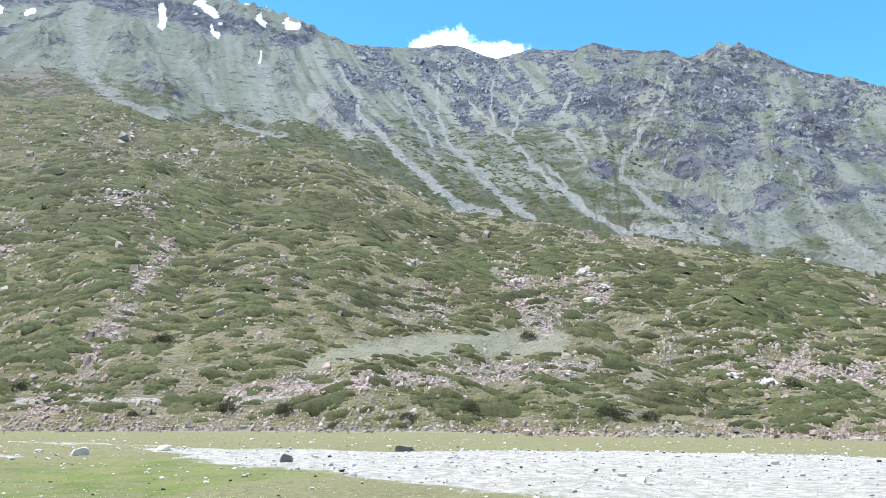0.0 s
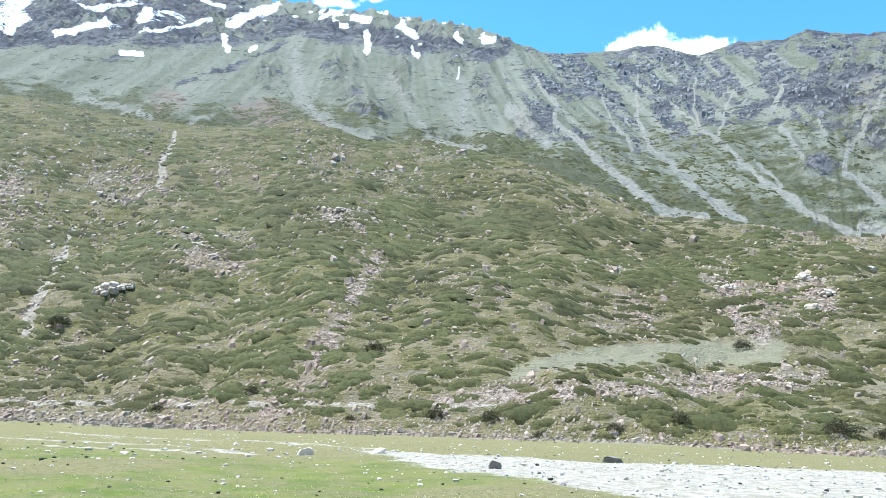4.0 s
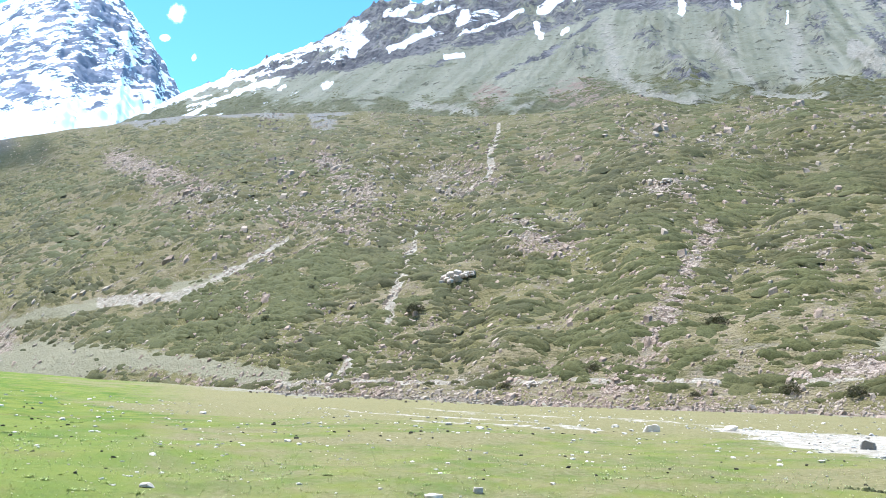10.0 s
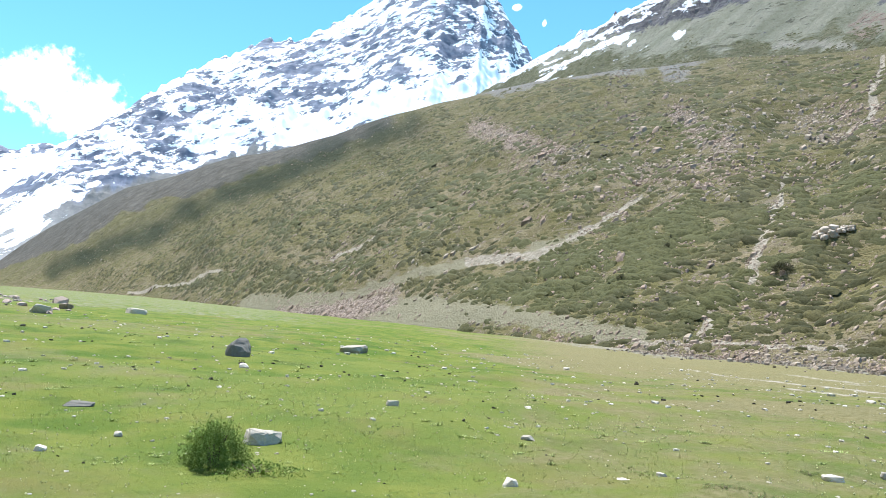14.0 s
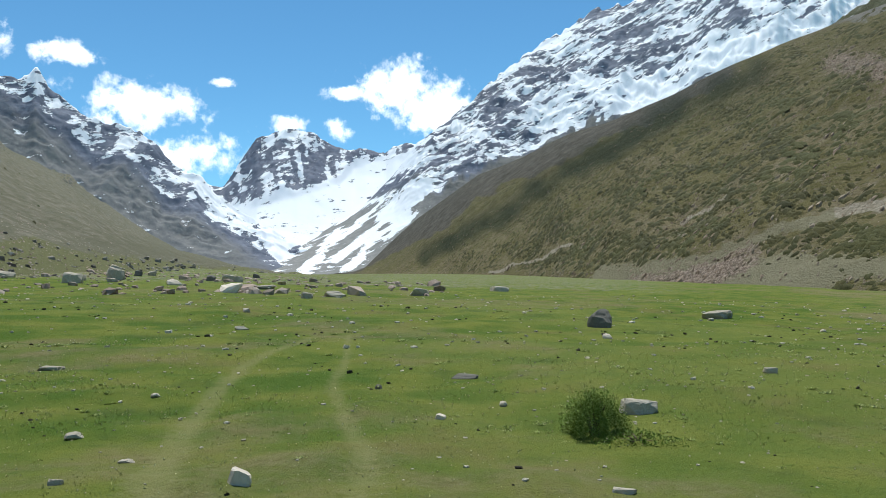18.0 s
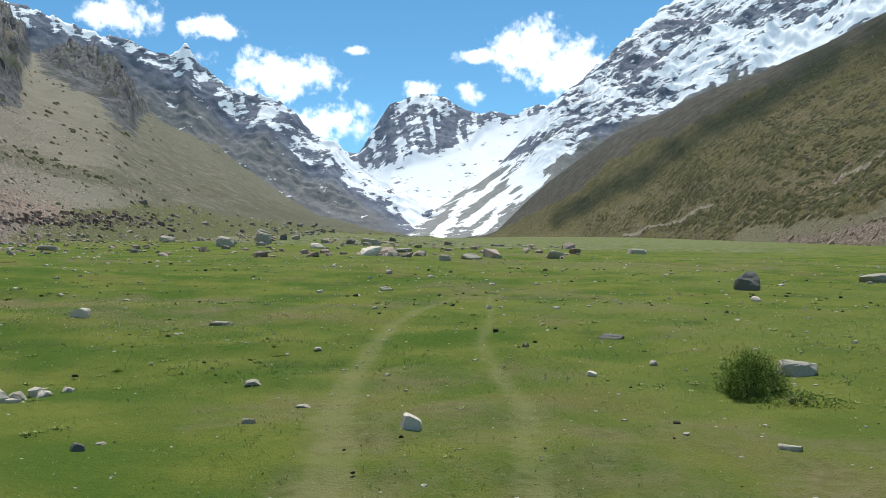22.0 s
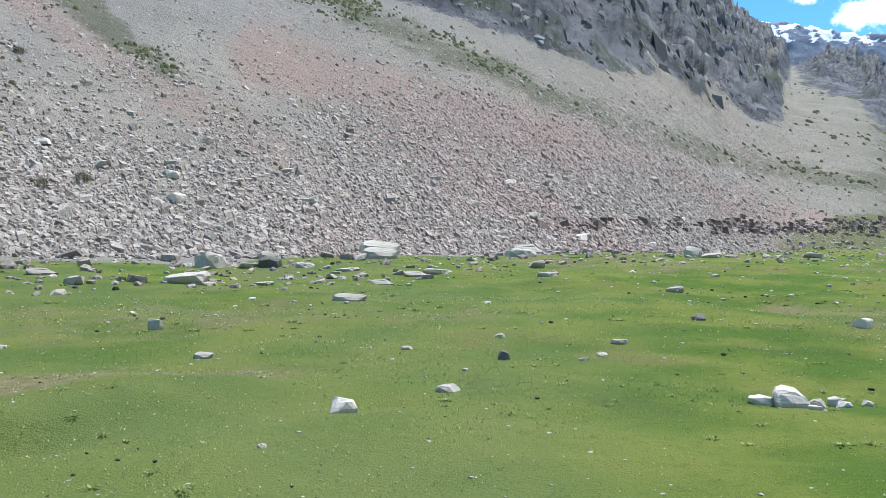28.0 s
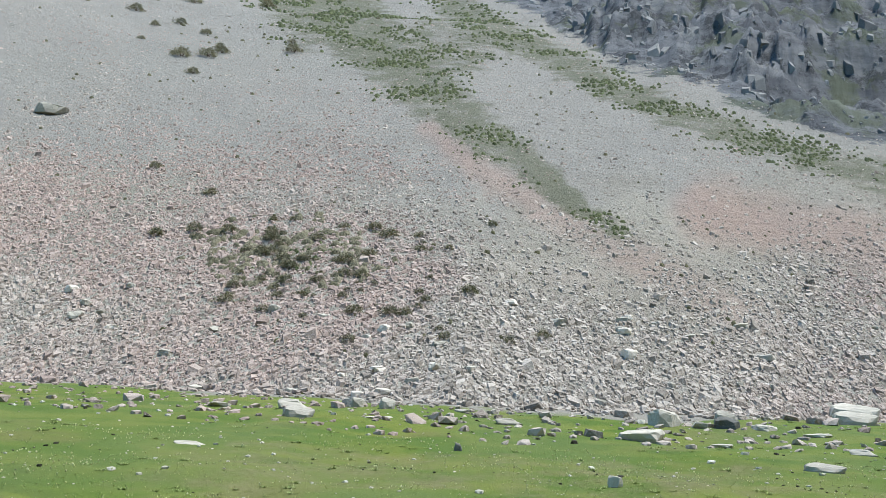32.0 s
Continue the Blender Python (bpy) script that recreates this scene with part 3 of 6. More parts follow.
def alpine_material():
    m, n = material("snowy_rock")
    p = n.where()
    mid, fine = n.noise(p, 0.006, 6, 0.65), n.noise(p, 0.03, 6, 0.7)
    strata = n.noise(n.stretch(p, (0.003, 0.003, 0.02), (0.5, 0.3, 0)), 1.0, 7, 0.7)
    # pale blue rock: distance haze is put into the colour
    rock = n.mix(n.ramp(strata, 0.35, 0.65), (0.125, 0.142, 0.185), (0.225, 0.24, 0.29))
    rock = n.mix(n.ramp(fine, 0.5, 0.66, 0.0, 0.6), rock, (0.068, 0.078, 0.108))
    talus = n.mix(n.ramp(fine, 0.4, 0.65), (0.23, 0.225, 0.21), (0.30, 0.29, 0.27))
    c = n.mix(n.attr("talus"), rock, talus)
    c = n.mix(n.attr("dark"), c, n.mix(n.ramp(fine, 0.4, 0.62), (0.115, 0.117, 0.115), (0.185, 0.178, 0.16)))
    along = n.stretch(n.stretch(p, (1, 1, 1), (0, 0, -1.26)), (1, 1, 1), (0, 0.42, 0))
    ledges = n.math("MULTIPLY_ADD", n.noise(n.stretch(along, (0.006, 0.010, 0.022)), 1.0, 6, 0.66), 0.62, n.math("MULTIPLY", n.noise(n.stretch(along, (0.016, 0.018, 0.042), (0, 0.7, 0)), 1.0, 6, 0.7), 0.53))
    cover = n.math("ADD", n.attr("snow"), n.math("ADD", n.math("MULTIPLY", n.math("SUBTRACT", ledges, 0.575), 4.6), n.math("MULTIPLY", n.math("SUBTRACT", mid, 0.5), 0.8)))
    white = n.ramp(cover, 0.47, 0.53)
    c = n.mix(white, c, (0.97, 0.975, 0.985))
    relief = n.math("MULTIPLY", n.math("ADD", mid, n.math("MULTIPLY", fine, 0.5)), n.math("SUBTRACT", 1.0, n.math("MULTIPLY", white, 0.75)))
    n.finish(c, 0.85, relief, 0.8, 11.0, 0.2)
    return m


def scree_material():
    m, n = material("scree")
    p = n.where()
    big, mid, fine, tiny = n.noise(p, 0.02, 5), n.noise(p, 0.11, 6, 0.65), n.noise(p, 0.9, 6, 0.7), n.noise(p, 6.0, 4, 0.7)
    c = n.mix(n.ramp(mid, 0.35, 0.65), (0.265, 0.23, 0.175), (0.345, 0.305, 0.238))
    c = n.mix(n.ramp(big, 0.45, 0.62, 0.0, 0.5), c, (0.245, 0.235, 0.172))
    c = n.mix(n.math("MULTIPLY", n.attr("far"), 0.8), c, n.mix(fine, (0.2, 0.184, 0.135), (0.28, 0.252, 0.188)))
    c = n.mix(n.math("MULTIPLY", n.attr("high"), 0.75), c, n.mix(fine, (0.235, 0.215, 0.185), (0.315, 0.29, 0.255)))
    c = n.mix(n.ramp(n.math("MULTIPLY_ADD", n.math("SUBTRACT", mid, 0.5), 1.0, n.attr("pink")), 0.2, 1.0, 0.0, 0.75), c, n.mix(fine, (0.295, 0.20, 0.155), (0.385, 0.272, 0.215)))
    pieces = n.cells(p, 1.6, out="Color")
    sep = n.t.nodes.new("ShaderNodeSeparateColor")
    n.t.links.new(pieces, sep.inputs[0])
    stones = n.mix(n.ramp(sep.outputs[0], 0.1, 0.9), (0.19, 0.17, 0.14), (0.44, 0.405, 0.35))
    c = n.mix(n.math("MULTIPLY", n.attr("blocks"), 0.45), c, stones)
    c = n.mix(n.ramp(n.math("MULTIPLY_ADD", n.math("SUBTRACT", n.noise(p, 0.25, 6, 0.7), 0.5), 1.6, n.attr("green")), 0.35, 0.8, 0.0, 0.85), c, n.mix(fine, (0.105, 0.108, 0.062), (0.165, 0.155, 0.102)))
    strata = n.noise(n.stretch(p, (0.05, 0.05, 0.16), (0.3, 0.4, 0)), 1.0, 7, 0.7)
    rock = n.mix(n.ramp(strata, 0.35, 0.65), (0.09, 0.09, 0.096), (0.195, 0.19, 0.188))
    rock = n.mix(n.ramp(n.noise(p, 0.16, 8, 0.78), 0.5, 0.58, 0.0, 0.85), rock, (0.05, 0.05, 0.052))
    rock = n.mix(n.ramp(n.noise(n.stretch(p, (1, 1, 0.5)), 0.11, 8, 0.78), 0.55, 0.63, 0.0, 0.8), rock, (0.20, 0.195, 0.175))
    rock = n.mix(n.ramp(n.noise(p, 0.06, 6, 0.72), 0.53, 0.62, 0.0, 0.7), rock, (0.09, 0.1, 0.055))
    c = n.mix(n.ramp(n.math("MULTIPLY_ADD", n.math("SUBTRACT", n.noise(p, 0.06, 8, 0.78), 0.5), 2.4, n.attr("rock")), 0.4, 0.52), c, rock)
    c = n.mix(n.ramp(n.math("MULTIPLY_ADD", n.math("SUBTRACT", n.noise(p, 0.12, 6, 0.7), 0.5), 1.8, n.attr("turf")), 0.4, 0.7, 0.0, 0.9), c, n.mix(fine, (0.112, 0.122, 0.045), (0.188, 0.18, 0.08)))
    c = n.mix(n.ramp(tiny, 0.55, 0.75, 0.0, 0.35), c, (0.11, 0.1, 0.085))
    n.finish(c, 0.95, n.math("MULTIPLY_ADD", fine, 1.0, n.math("MULTIPLY", tiny, 0.4)), 0.8, 0.6, 0.12)
    return m


def stone_material(name, dark, light, islands, rust=None):
    m, n = material(name)
    p = n.where()
    r = n.per_island() if islands else n.per_object()
    c = n.mix(r, dark, light)
    if rust:
        c = n.mix(n.ramp(n.noise(p, 0.035, 5, 0.6), 0.4, 0.58, 0.1, 0.7), c, n.mix(r, tuple(0.7 * v for v in rust), rust))
    c = n.mix(n.ramp(n.noise(p, 4.0, 6, 0.7), 0.5, 0.75, 0.0, 0.4), c, tuple(0.6 * v for v in dark))
    c = n.mix(n.ramp(n.noise(p, 14.0, 5, 0.7), 0.56, 0.66, 0.0, 0.6), c, tuple(min(1.15 * v + 0.04, 0.7) for v in light))
    c = n.mix(n.ramp(n.noise(p, 9.0, 7, 0.78), 0.57, 0.66, 0.0, 0.4), c, tuple(0.5 * v for v in dark))
    n.finish(c, 0.92, n.noise(p, 7.0, 8, 0.75), 0.8, 0.08 if islands else 0.02, 0.15)
    return m


def leaf_material(name, dark, light, islands=True, scale=1.0, broad=None):
    m, n = material(name)
    p = n.where()
    c = n.mix(n.per_island() if islands else n.per_object(), dark, light)
    if broad:
        c = n.mix(n.ramp(n.noise(p, 0.03, 4, 0.6), 0.42, 0.6, 0.0, 0.6), c, broad)
    c = n.mix(n.ramp(n.noise(p, 2.5 * scale, 5, 0.7), 0.45, 0.7, 0.0, 0.7), c, tuple(0.5 * v for v in dark))
    n.finish(c, 0.8, n.noise(p, 6.0 * scale, 5, 0.7), 1.0, 0.15 / scale, 0.15)
    return m


grass = grass_material()
hill_mat = hill_material()
ridge_mat = ridge_material()
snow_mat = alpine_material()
scree_mat = scree_material()
juniper = leaf_material("juniper", (0.046, 0.046, 0.015), (0.102, 0.092, 0.034), broad=(0.09, 0.095, 0.03))
dark_scrub = leaf_material("dark_scrub", (0.085, 0.08, 0.04), (0.15, 0.135, 0.07))
pale_stone = stone_material("pale_stone", (0.48, 0.43, 0.335), (0.72, 0.655, 0.53), True)
hill_stone = stone_material("hill_stone", (0.205, 0.165, 0.118), (0.44, 0.365, 0.272), True, (0.36, 0.25, 0.185))
scree_stone = stone_material("scree_stone", (0.22, 0.187, 0.147), (0.55, 0.475, 0.39), True, (0.47, 0.33, 0.27))

# ---- ground ----
TRACK_L = [(-3.0, -0.9), (-6.1, -1.4), (-7.8, -1.8), (-10.7, -2.2), (-16.3, -2.6), (-23.0, -1.9)]
TRACK_R = [(-3.0, 0.4), (-6.2, 0.0), (-8.0, 0.0), (-10.9, -0.4), (-13.6, -0.7), (-18.5, -0.7), (-24.1, -1.0)]
a = np.concatenate([np.linspace(-40, 212, 460), np.linspace(213.5, 320, 50)])[None, :]
r = np.concatenate([[0.001, 0.4, 0.9], np.geomspace(1.5, 130, 240), np.geomspace(135, 4700, 50)])[:, None]
gx, gy = -r * np.sin(np.radians(a)), r * np.cos(np.radians(a))
gz = meadow(gx, gy)
tr = np.maximum(stroke(gx, gy, TRACK_L, (0.24, 0.16), 0.95), 0.9 * stroke(gx, gy, TRACK_R, (0.17, 0.12), 0.95))
gz = gz - 0.03 * tr
river_far = table([(-40, 40), (-15.6, 39.5), (-9.6, 37.5), (-4, 39.2), (3.6, 40.8), (10.2, 41.9), (21, 40), (60, 38)])
river_near = table([(-40, 39.8), (-15.6, 39), (-13, 36.0), (-9.5, 30.5), (-6.8, 26.5), (-2.2, 21.5), (0.4, 18.7), (3.9, 16.5), (12, 14), (60, 13)])
wob = 1.2 * fbm(gx / 4, gy / 4, 3, 21)
bed = step(-2.4, 2.6, gy + wob - river_near(gx)) * step(-1.6, 1.6, river_far(gx) - gy + 0.6 * wob) * step(-17, -10, gx)
streaks = np.maximum(stroke(gx, gy, [(-50, 47), (-39.5, 41.5), (-26.2, 36.4), (-15.9, 31)], (0.5, 0.9)), stroke(gx, gy, [(-45, 54), (-30, 46), (-14, 41)], 0.9))
streaks = np.maximum(streaks, stroke(gx, gy, [(-26, 30.5), (-17, 29.5)], 0.6))
aa = np.degrees(np.arctan2(-gx, gy)) % 360
aa = np.where(aa > 300, aa - 360, aa)
wall_line = -wall_d(aa)
stony = step(3.5, -1, gy - wall_line + 2 * fbm(gx / 6, gy / 6, 3, 3)) * step(118, 132, aa) * step(20, 30, np.hypot(gx, gy))
stony = np.maximum(stony, 0.5 * step(62, 95, np.hypot(gx, gy)) * step(60, 75, aa) * step(150, 120, aa))
stony = np.maximum(stony, 0.6 * step(-14, -3, gy - 83 + 3 * fbm(gx / 9, gy / 9, 3, 8)) * step(70, 50, aa))
dry = np.clip(0.9 * spot(gx, gy, -1.6, -10.3, 3.2, 1.3) + 0.5 * step(0.1, 0.6, fbm(gx / 9, gy / 9, 3, 31)) + 0.75 * step(24, 46, gy) * step(62, 46, aa) + 0.6 * step(74, 44, aa) * step(-58, -38, aa), 0, 1)
ground = new("ground", grid_mesh("ground", gx, gy, gz, {"track": tr, "gravel": np.maximum(bed * (0.92 + 0.14 * fbm(gx / 2.2, gy / 2.2, 3, 23)), streaks * 0.62), "stony": stony, "dry": dry, "lush": step(125, 150, aa) * (0.75 + 0.5 * fbm(gx / 4, gy / 4, 3, 35)) * (1 - dry)}))
ground.data.materials.append(grass)
tagged(ground, "green alpine meadow turf with faint wheel tracks and a pale gravel river bed", "meadow", kind="structure")


# ---- mountains ----
def hill_foot(a):
    r = np.where(a < 78, 85 / cosd(np.minimum(a, 78)), np.interp(a, [78, 84, 88, 92, 94], [408.8, 700, 1050, 1600, 1900]))
    x, y = -r * np.sin(np.radians(a)), r * np.cos(np.radians(a))
    return r, meadow(x, y) - 0.6


def hill_crest(a):
    r = np.where(a < 72, hill_crest_y(np.minimum(a, 72)) / cosd(np.minimum(a, 72)), np.interp(a, [72, 80, 86, 90, 94], [1058, 1600, 2050, 2350, 2600]))
    return r, rise(r, blurred(hill_crest_el, a, 2.0))


# bearings and heights in degrees of what marks the hillside
GULLIES = [([(33.3, 17.5), (33.7, 16.5), (34.1, 15.5), (34.2, 14.0)], (0.12, 0.26)), ([(34.2, 14.0), (36.2, 12.4)], (0.16, 0.08)),
           ([(39.1, 10.5), (39.7, 8.4), (40.5, 6.3), (41.3, 3.4)], (0.2, 0.3)), ([(43.3, 1.9), (44.0, 0.2), (44.9, -0.8)], (0.25, 0.5)),
           ([(48.2, 9.1), (51.6, 7.0), (54.5, 5.1), (57.5, 4.5), (60.3, 4.1)], (0.12, 0.4)), ([(66.8, 5.7), (68.5, 4.5), (70.1, 3.6)], 0.12), ([(82.9, 0.8), (79.3, 1.8), (77.0, 2.7)], 0.1),
           ([(37.7, -0.6), (29.3, -0.35), (21.7, -0.25), (10.0, 0.0)], 0.13), ([(50, -0.9), (44, -0.7), (37.7, -0.6)], 0.13)]
PALE = [([(9.2, 2.2), (6.1, 3.2), (2.3, 3.7), (-2.9, 3.9), (-7.8, 4.0)], (0.5, 0.9)), ([(60.3, 4.1), (63.3, 3.4), (68.0, 1.5), (74, 0.6)], (0.35, 0.3)), ([(48, -0.6), (56, 0.5), (60, 0.7), (66, 0.7), (75, 0.3)], (0.6, 1.0)), ([(66, -0.6), (63.5, 0.1), (61, 0.2)], (1.6, 1.1)), ([(52.5, 6.3), (55.5, 5.0)], (0.3, 0.7))]
RUBBLE = [([(18.7, 9.8), (20.5, 7.3), (22.3, 3.3), (24.0, 0.5), (25.5, -0.7)], (0.7, 1.1)), ([(14, 0.1), (10.0, 0.9), (4.2, 1.3), (-3.2, 1.6), (-10.1, 2.4)], (0.7, 0.7)),
          ([(-10.3, 8.4), (-11.0, 6.9)], 1.0), ([(-5.0, 8.6), (-5.8, 6.6), (-7, 5.2)], 1.1), ([(31.6, 10.3), (29.5, 9.2)], 0.8), ([(23, 13.0), (20.0, 12.6)], 0.7),
          ([(1.2, 7.4), (0, 5.6)], 0.9), ([(60, 13.5), (54, 12.0)], 0.9), ([(46, 14.5), (43, 12.6)], 0.8), ([(72.5, -0.5), (69.0, 0.1), (65.4, 1.6)], (1.2, 0.8)), ([(-18, 2.4), (-30, 1.6)], 0.9)]


def hill_rough(x, y, z, s, a, el):
    foot = step(0.0, 0.06, s)
    # the spur nearest to the meadow swells, hollows lie between the spurs
    z = z + foot * step(1.0, 0.7, s) * (2.6 * fbm(x / 38, y / 38, 3, 11) + 0.8 * fbm(x / 9, y / 9, 3, 12) + 0.25 * fbm(x / 2.6, y / 2.6, 2, 13))
    z = z + 0.004 * np.hypot(x, y) * foot * vnoise(a / 3.1 + el * 0.1, s * 2.6, 15)
    z = z + np.hypot(x, y) * np.radians(hill_crest_el(a) - blurred(hill_crest_el, a, 2.0)) * step(0.8, 1.0, s)
    el = np.degrees(np.arctan2(z - EYE, np.hypot(x, y)))
    wa, we = a + 0.22 * fbm(a * 1.1, el * 1.1, 3, 40), el + 0.16 * fbm(a * 1.3, el * 1.3, 3, 41)
    bare = np.max([stroke(wa, we, p, w, 0.6) for p, w in GULLIES], axis=0)
    pale = np.max([stroke(wa, we, p, w, 0.8) for p, w in PALE], axis=0)
    rubble = np.max([stroke(wa, we, p, w, 0.8) for p, w in RUBBLE], axis=0) * 0.68
    scars = [(-8, 6.8, 4.5, 2.2), (1.5, 6.5, 2.5, 1.6), (30.5, 9.6, 4, 1.6), (22, 12.6, 3, 1.2), (-20, 3.0, 6, 2.0), (45, 10.5, 5, 1.4), (12, 8, 3.5, 1.5), (55, 11.5, 4, 1.6), (36, 13.5, 3, 1.4)]
    rubble = np.maximum(rubble, stroke(wa, we, [(72.5, -0.8), (69.0, 0.0), (66.2, 1.0)], (1.3, 0.7), 0.8))
    rubble = np.maximum(rubble, 0.42 * np.max([spot(wa, we, *q) for q in scars], axis=0))
    rubble = np.maximum(rubble, 0.45 * step(0.03, 0.0, s) * step(58, 48, a))
    # dark turf: a shaded band below the crest painted in, then denser growth
    dense = 0.4 * step(2.6, 0.8, np.abs(el - np.interp(a, [50, 60.6, 72.5, 83.6, 90], [14.2, 13.4, 10.2, 6.4, 2.2]))) * step(56, 66, a)
    dense = np.maximum(dense, np.maximum(0.2 * step(5, 12, el) * step(42, 55, a), 0.2 * step(62, 80, a) * step(0.04, 0.25, s)))
    dense = np.maximum(dense * step(20, 14, el) , 0)
    dense = np.maximum(dense, 0.3 * step(10.5, 13.5, el + fbm(a * 0.4, el * 0.5, 3, 46)) * step(6, 14, a))
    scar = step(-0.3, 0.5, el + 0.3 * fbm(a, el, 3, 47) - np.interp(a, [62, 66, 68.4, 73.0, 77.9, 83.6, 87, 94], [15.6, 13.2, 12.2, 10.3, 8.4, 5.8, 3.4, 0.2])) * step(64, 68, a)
    # line of shade on the far slope, kept as a colour mask
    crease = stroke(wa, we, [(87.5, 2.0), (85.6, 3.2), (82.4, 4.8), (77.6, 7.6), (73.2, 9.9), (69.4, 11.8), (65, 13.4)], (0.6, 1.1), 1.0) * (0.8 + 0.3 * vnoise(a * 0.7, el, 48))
    grey = 0.75 * step(0.72, 1.0, s + 0.12 * fbm(a * 0.5, el * 1.2, 3, 44)) * step(40, 47, a) * step(66, 58, a)
    z = z - 0.002 * np.hypot(x, y) * (bare * step(8, 12, el) + crease)
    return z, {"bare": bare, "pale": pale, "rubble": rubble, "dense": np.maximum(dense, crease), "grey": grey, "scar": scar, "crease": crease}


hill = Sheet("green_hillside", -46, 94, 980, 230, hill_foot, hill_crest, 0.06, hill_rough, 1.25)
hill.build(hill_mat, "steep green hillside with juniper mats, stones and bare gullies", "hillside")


def ridge_foot(a):
    r, z = hill_crest(a)
    return r * 0.95, z - 0.05 * r


def ridge_crest(a):
    r = np.minimum(720 / cosd(a) ** 0.7, 1500)
    return r, rise(r, blurred(ridge_el, a, 5.0))


GULLY_A = [([(-16.4, 22.2), (-15.7, 20.3), (-14.3, 18.6), (-12.9, 16.5), (-12.8, 15.3), (-14.0, 13.8), (-16.1, 12.2), (-17.3, 11.3), (-18.9, 10.5)], (0.16, 0.34)),
           ([(-3.6, 22.4), (-3.4, 20.2), (-4.0, 18.8), (-5.1, 18.0), (-6.6, 16.2), (-8.8, 14.4), (-10.9, 12.6), (-13.2, 11.2)], (0.1, 0.34)),
           ([(0.4, 22.7), (0.7, 21.1), (0.3, 19.1), (-0.6, 17.6), (-2.4, 16.0), (-4.2, 14.3), (-5.5, 13.1), (-6.5, 12.5)], (0.1, 0.42)),
           ([(8.0, 22.9), (6.5, 21.2), (6.3, 19.8), (4.3, 17.9), (2.2, 16.2), (0.0, 14.4), (-1.3, 13.3), (-3.9, 12.9)], (0.16, 0.6))]
GULLY_B = [([(-9.0, 18.5), (-9.7, 17.6), (-10.3, 16.4)], (0.26, 0.12)), ([(-9.4, 21.1), (-8.7, 19.8)], (0.14, 0.2)), ([(-1.8, 20.8), (-3.3, 19.4), (-4.9, 18.0)], (0.1, 0.2)), ([(-11.3, 18.8), (-11.7, 17.7)], 0.1),
           ([(-6.2, 21.2), (-5.3, 20.0), (-5.1, 18.2)], (0.07, 0.14)), ([(-18.3, 14.8), (-19.0, 13.4), (-19.6, 12.4)], (0.12, 0.2)), ([(-12.8, 15.3), (-14.5, 13.4), (-16.7, 11.8)], (0.12, 0.3)),
           ([(-13.3, 11.8), (-17.1, 10.8)], (0.3, 0.45)), ([(9.6, 20.6), (6.8, 18.2)], (0.9, 0.4)), ([(-24, 15), (-26, 11), (-29, 8.4)], (0.12, 0.5)), ([(3.0, 21.5), (2.2, 19.6), (0.8, 17.8)], (0.06, 0.2)), ([(-7.2, 16.6), (-9.8, 13.8)], (0.1, 0.2))]
FANS = [([(40.0, 18.8), (35.2, 18.2)], 0.3), ([(25.8, 23.6), (25.1, 20.5), (22.6, 18.8), (19.6, 18.4)], (0.9, 0.5)), ([(16.8, 20.1), (15.7, 19.0), (15.3, 18.2), (11.7, 17.8)], (0.25, 0.5)),
        ([(33.2, 17.7), (32.1, 18.4), (31.0, 18.9)], 0.2), ([(18.6, 22.4), (17.0, 20.2)], (0.9, 0.4)), ([(13.2, 22.2), (13.0, 19.2)], (0.7, 0.5))]
CRAGS = [(-17.3, 17.2, 3.2, 1.9), (-19.5, 20.2, 3.0, 2.6), (-12.6, 20.5, 2.6, 1.3), (-17.8, 12.9, 1.5, 0.9), (-11.1, 15.7, 1.0, 0.9), (22.6, 22.9, 1.1, 0.6), (21.4, 21.5, 1.3, 0.6), (17.8, 22.9, 0.5, 1.0), (17.4, 21.6, 0.7, 0.3),
         (27.5, 21.9, 1.0, 0.7), (14.5, 19.1, 1.2, 0.6), (11.8, 22.3, 0.7, 1.4), (14.2, 23.1, 0.7, 0.8), (20.0, 20.4, 2.0, 0.7), (-25, 17, 2.5, 2.0), (8.6, 19.4, 1.0, 0.8)]
LEDGES = [([(33.8, 20.6), (31.0, 21.8), (28.5, 22.9), (26.6, 24.2)], 0.16), ([(38.6, 21.3), (36.1, 22.1)], 0.14), ([(-6.8, 19.6), (-10, 20.3), (-14.3, 21.0)], 0.7)]
SNOW_A = [([(41.8, 22.3), (38.7, 23.7)], 0.24), ([(41.9, 24.5), (39.9, 25.2)], 0.18), ([(39.0, 25.7), (35.9, 26.3)], 0.26), ([(36.6, 24.3), (36.1, 24.7)], 0.3), ([(37.5, 21.9), (36.1, 22.2)], 0.18), ([(30.4, 25.1), (27.4, 26.5)], 0.34),
          ([(30.7, 24.1), (30.6, 23.3)], 0.2), ([(28.9, 23.5), (28.5, 23.7)], 0.22), ([(24.1, 26.2), (22.5, 26.7)], 0.2), ([(21.7, 26.3), (20.4, 26.3)], 0.26), ([(20.5, 25.4), (20.4, 24.0)], 0.24), ([(22.6, 25.6), (22.2, 25.8)], 0.2)]
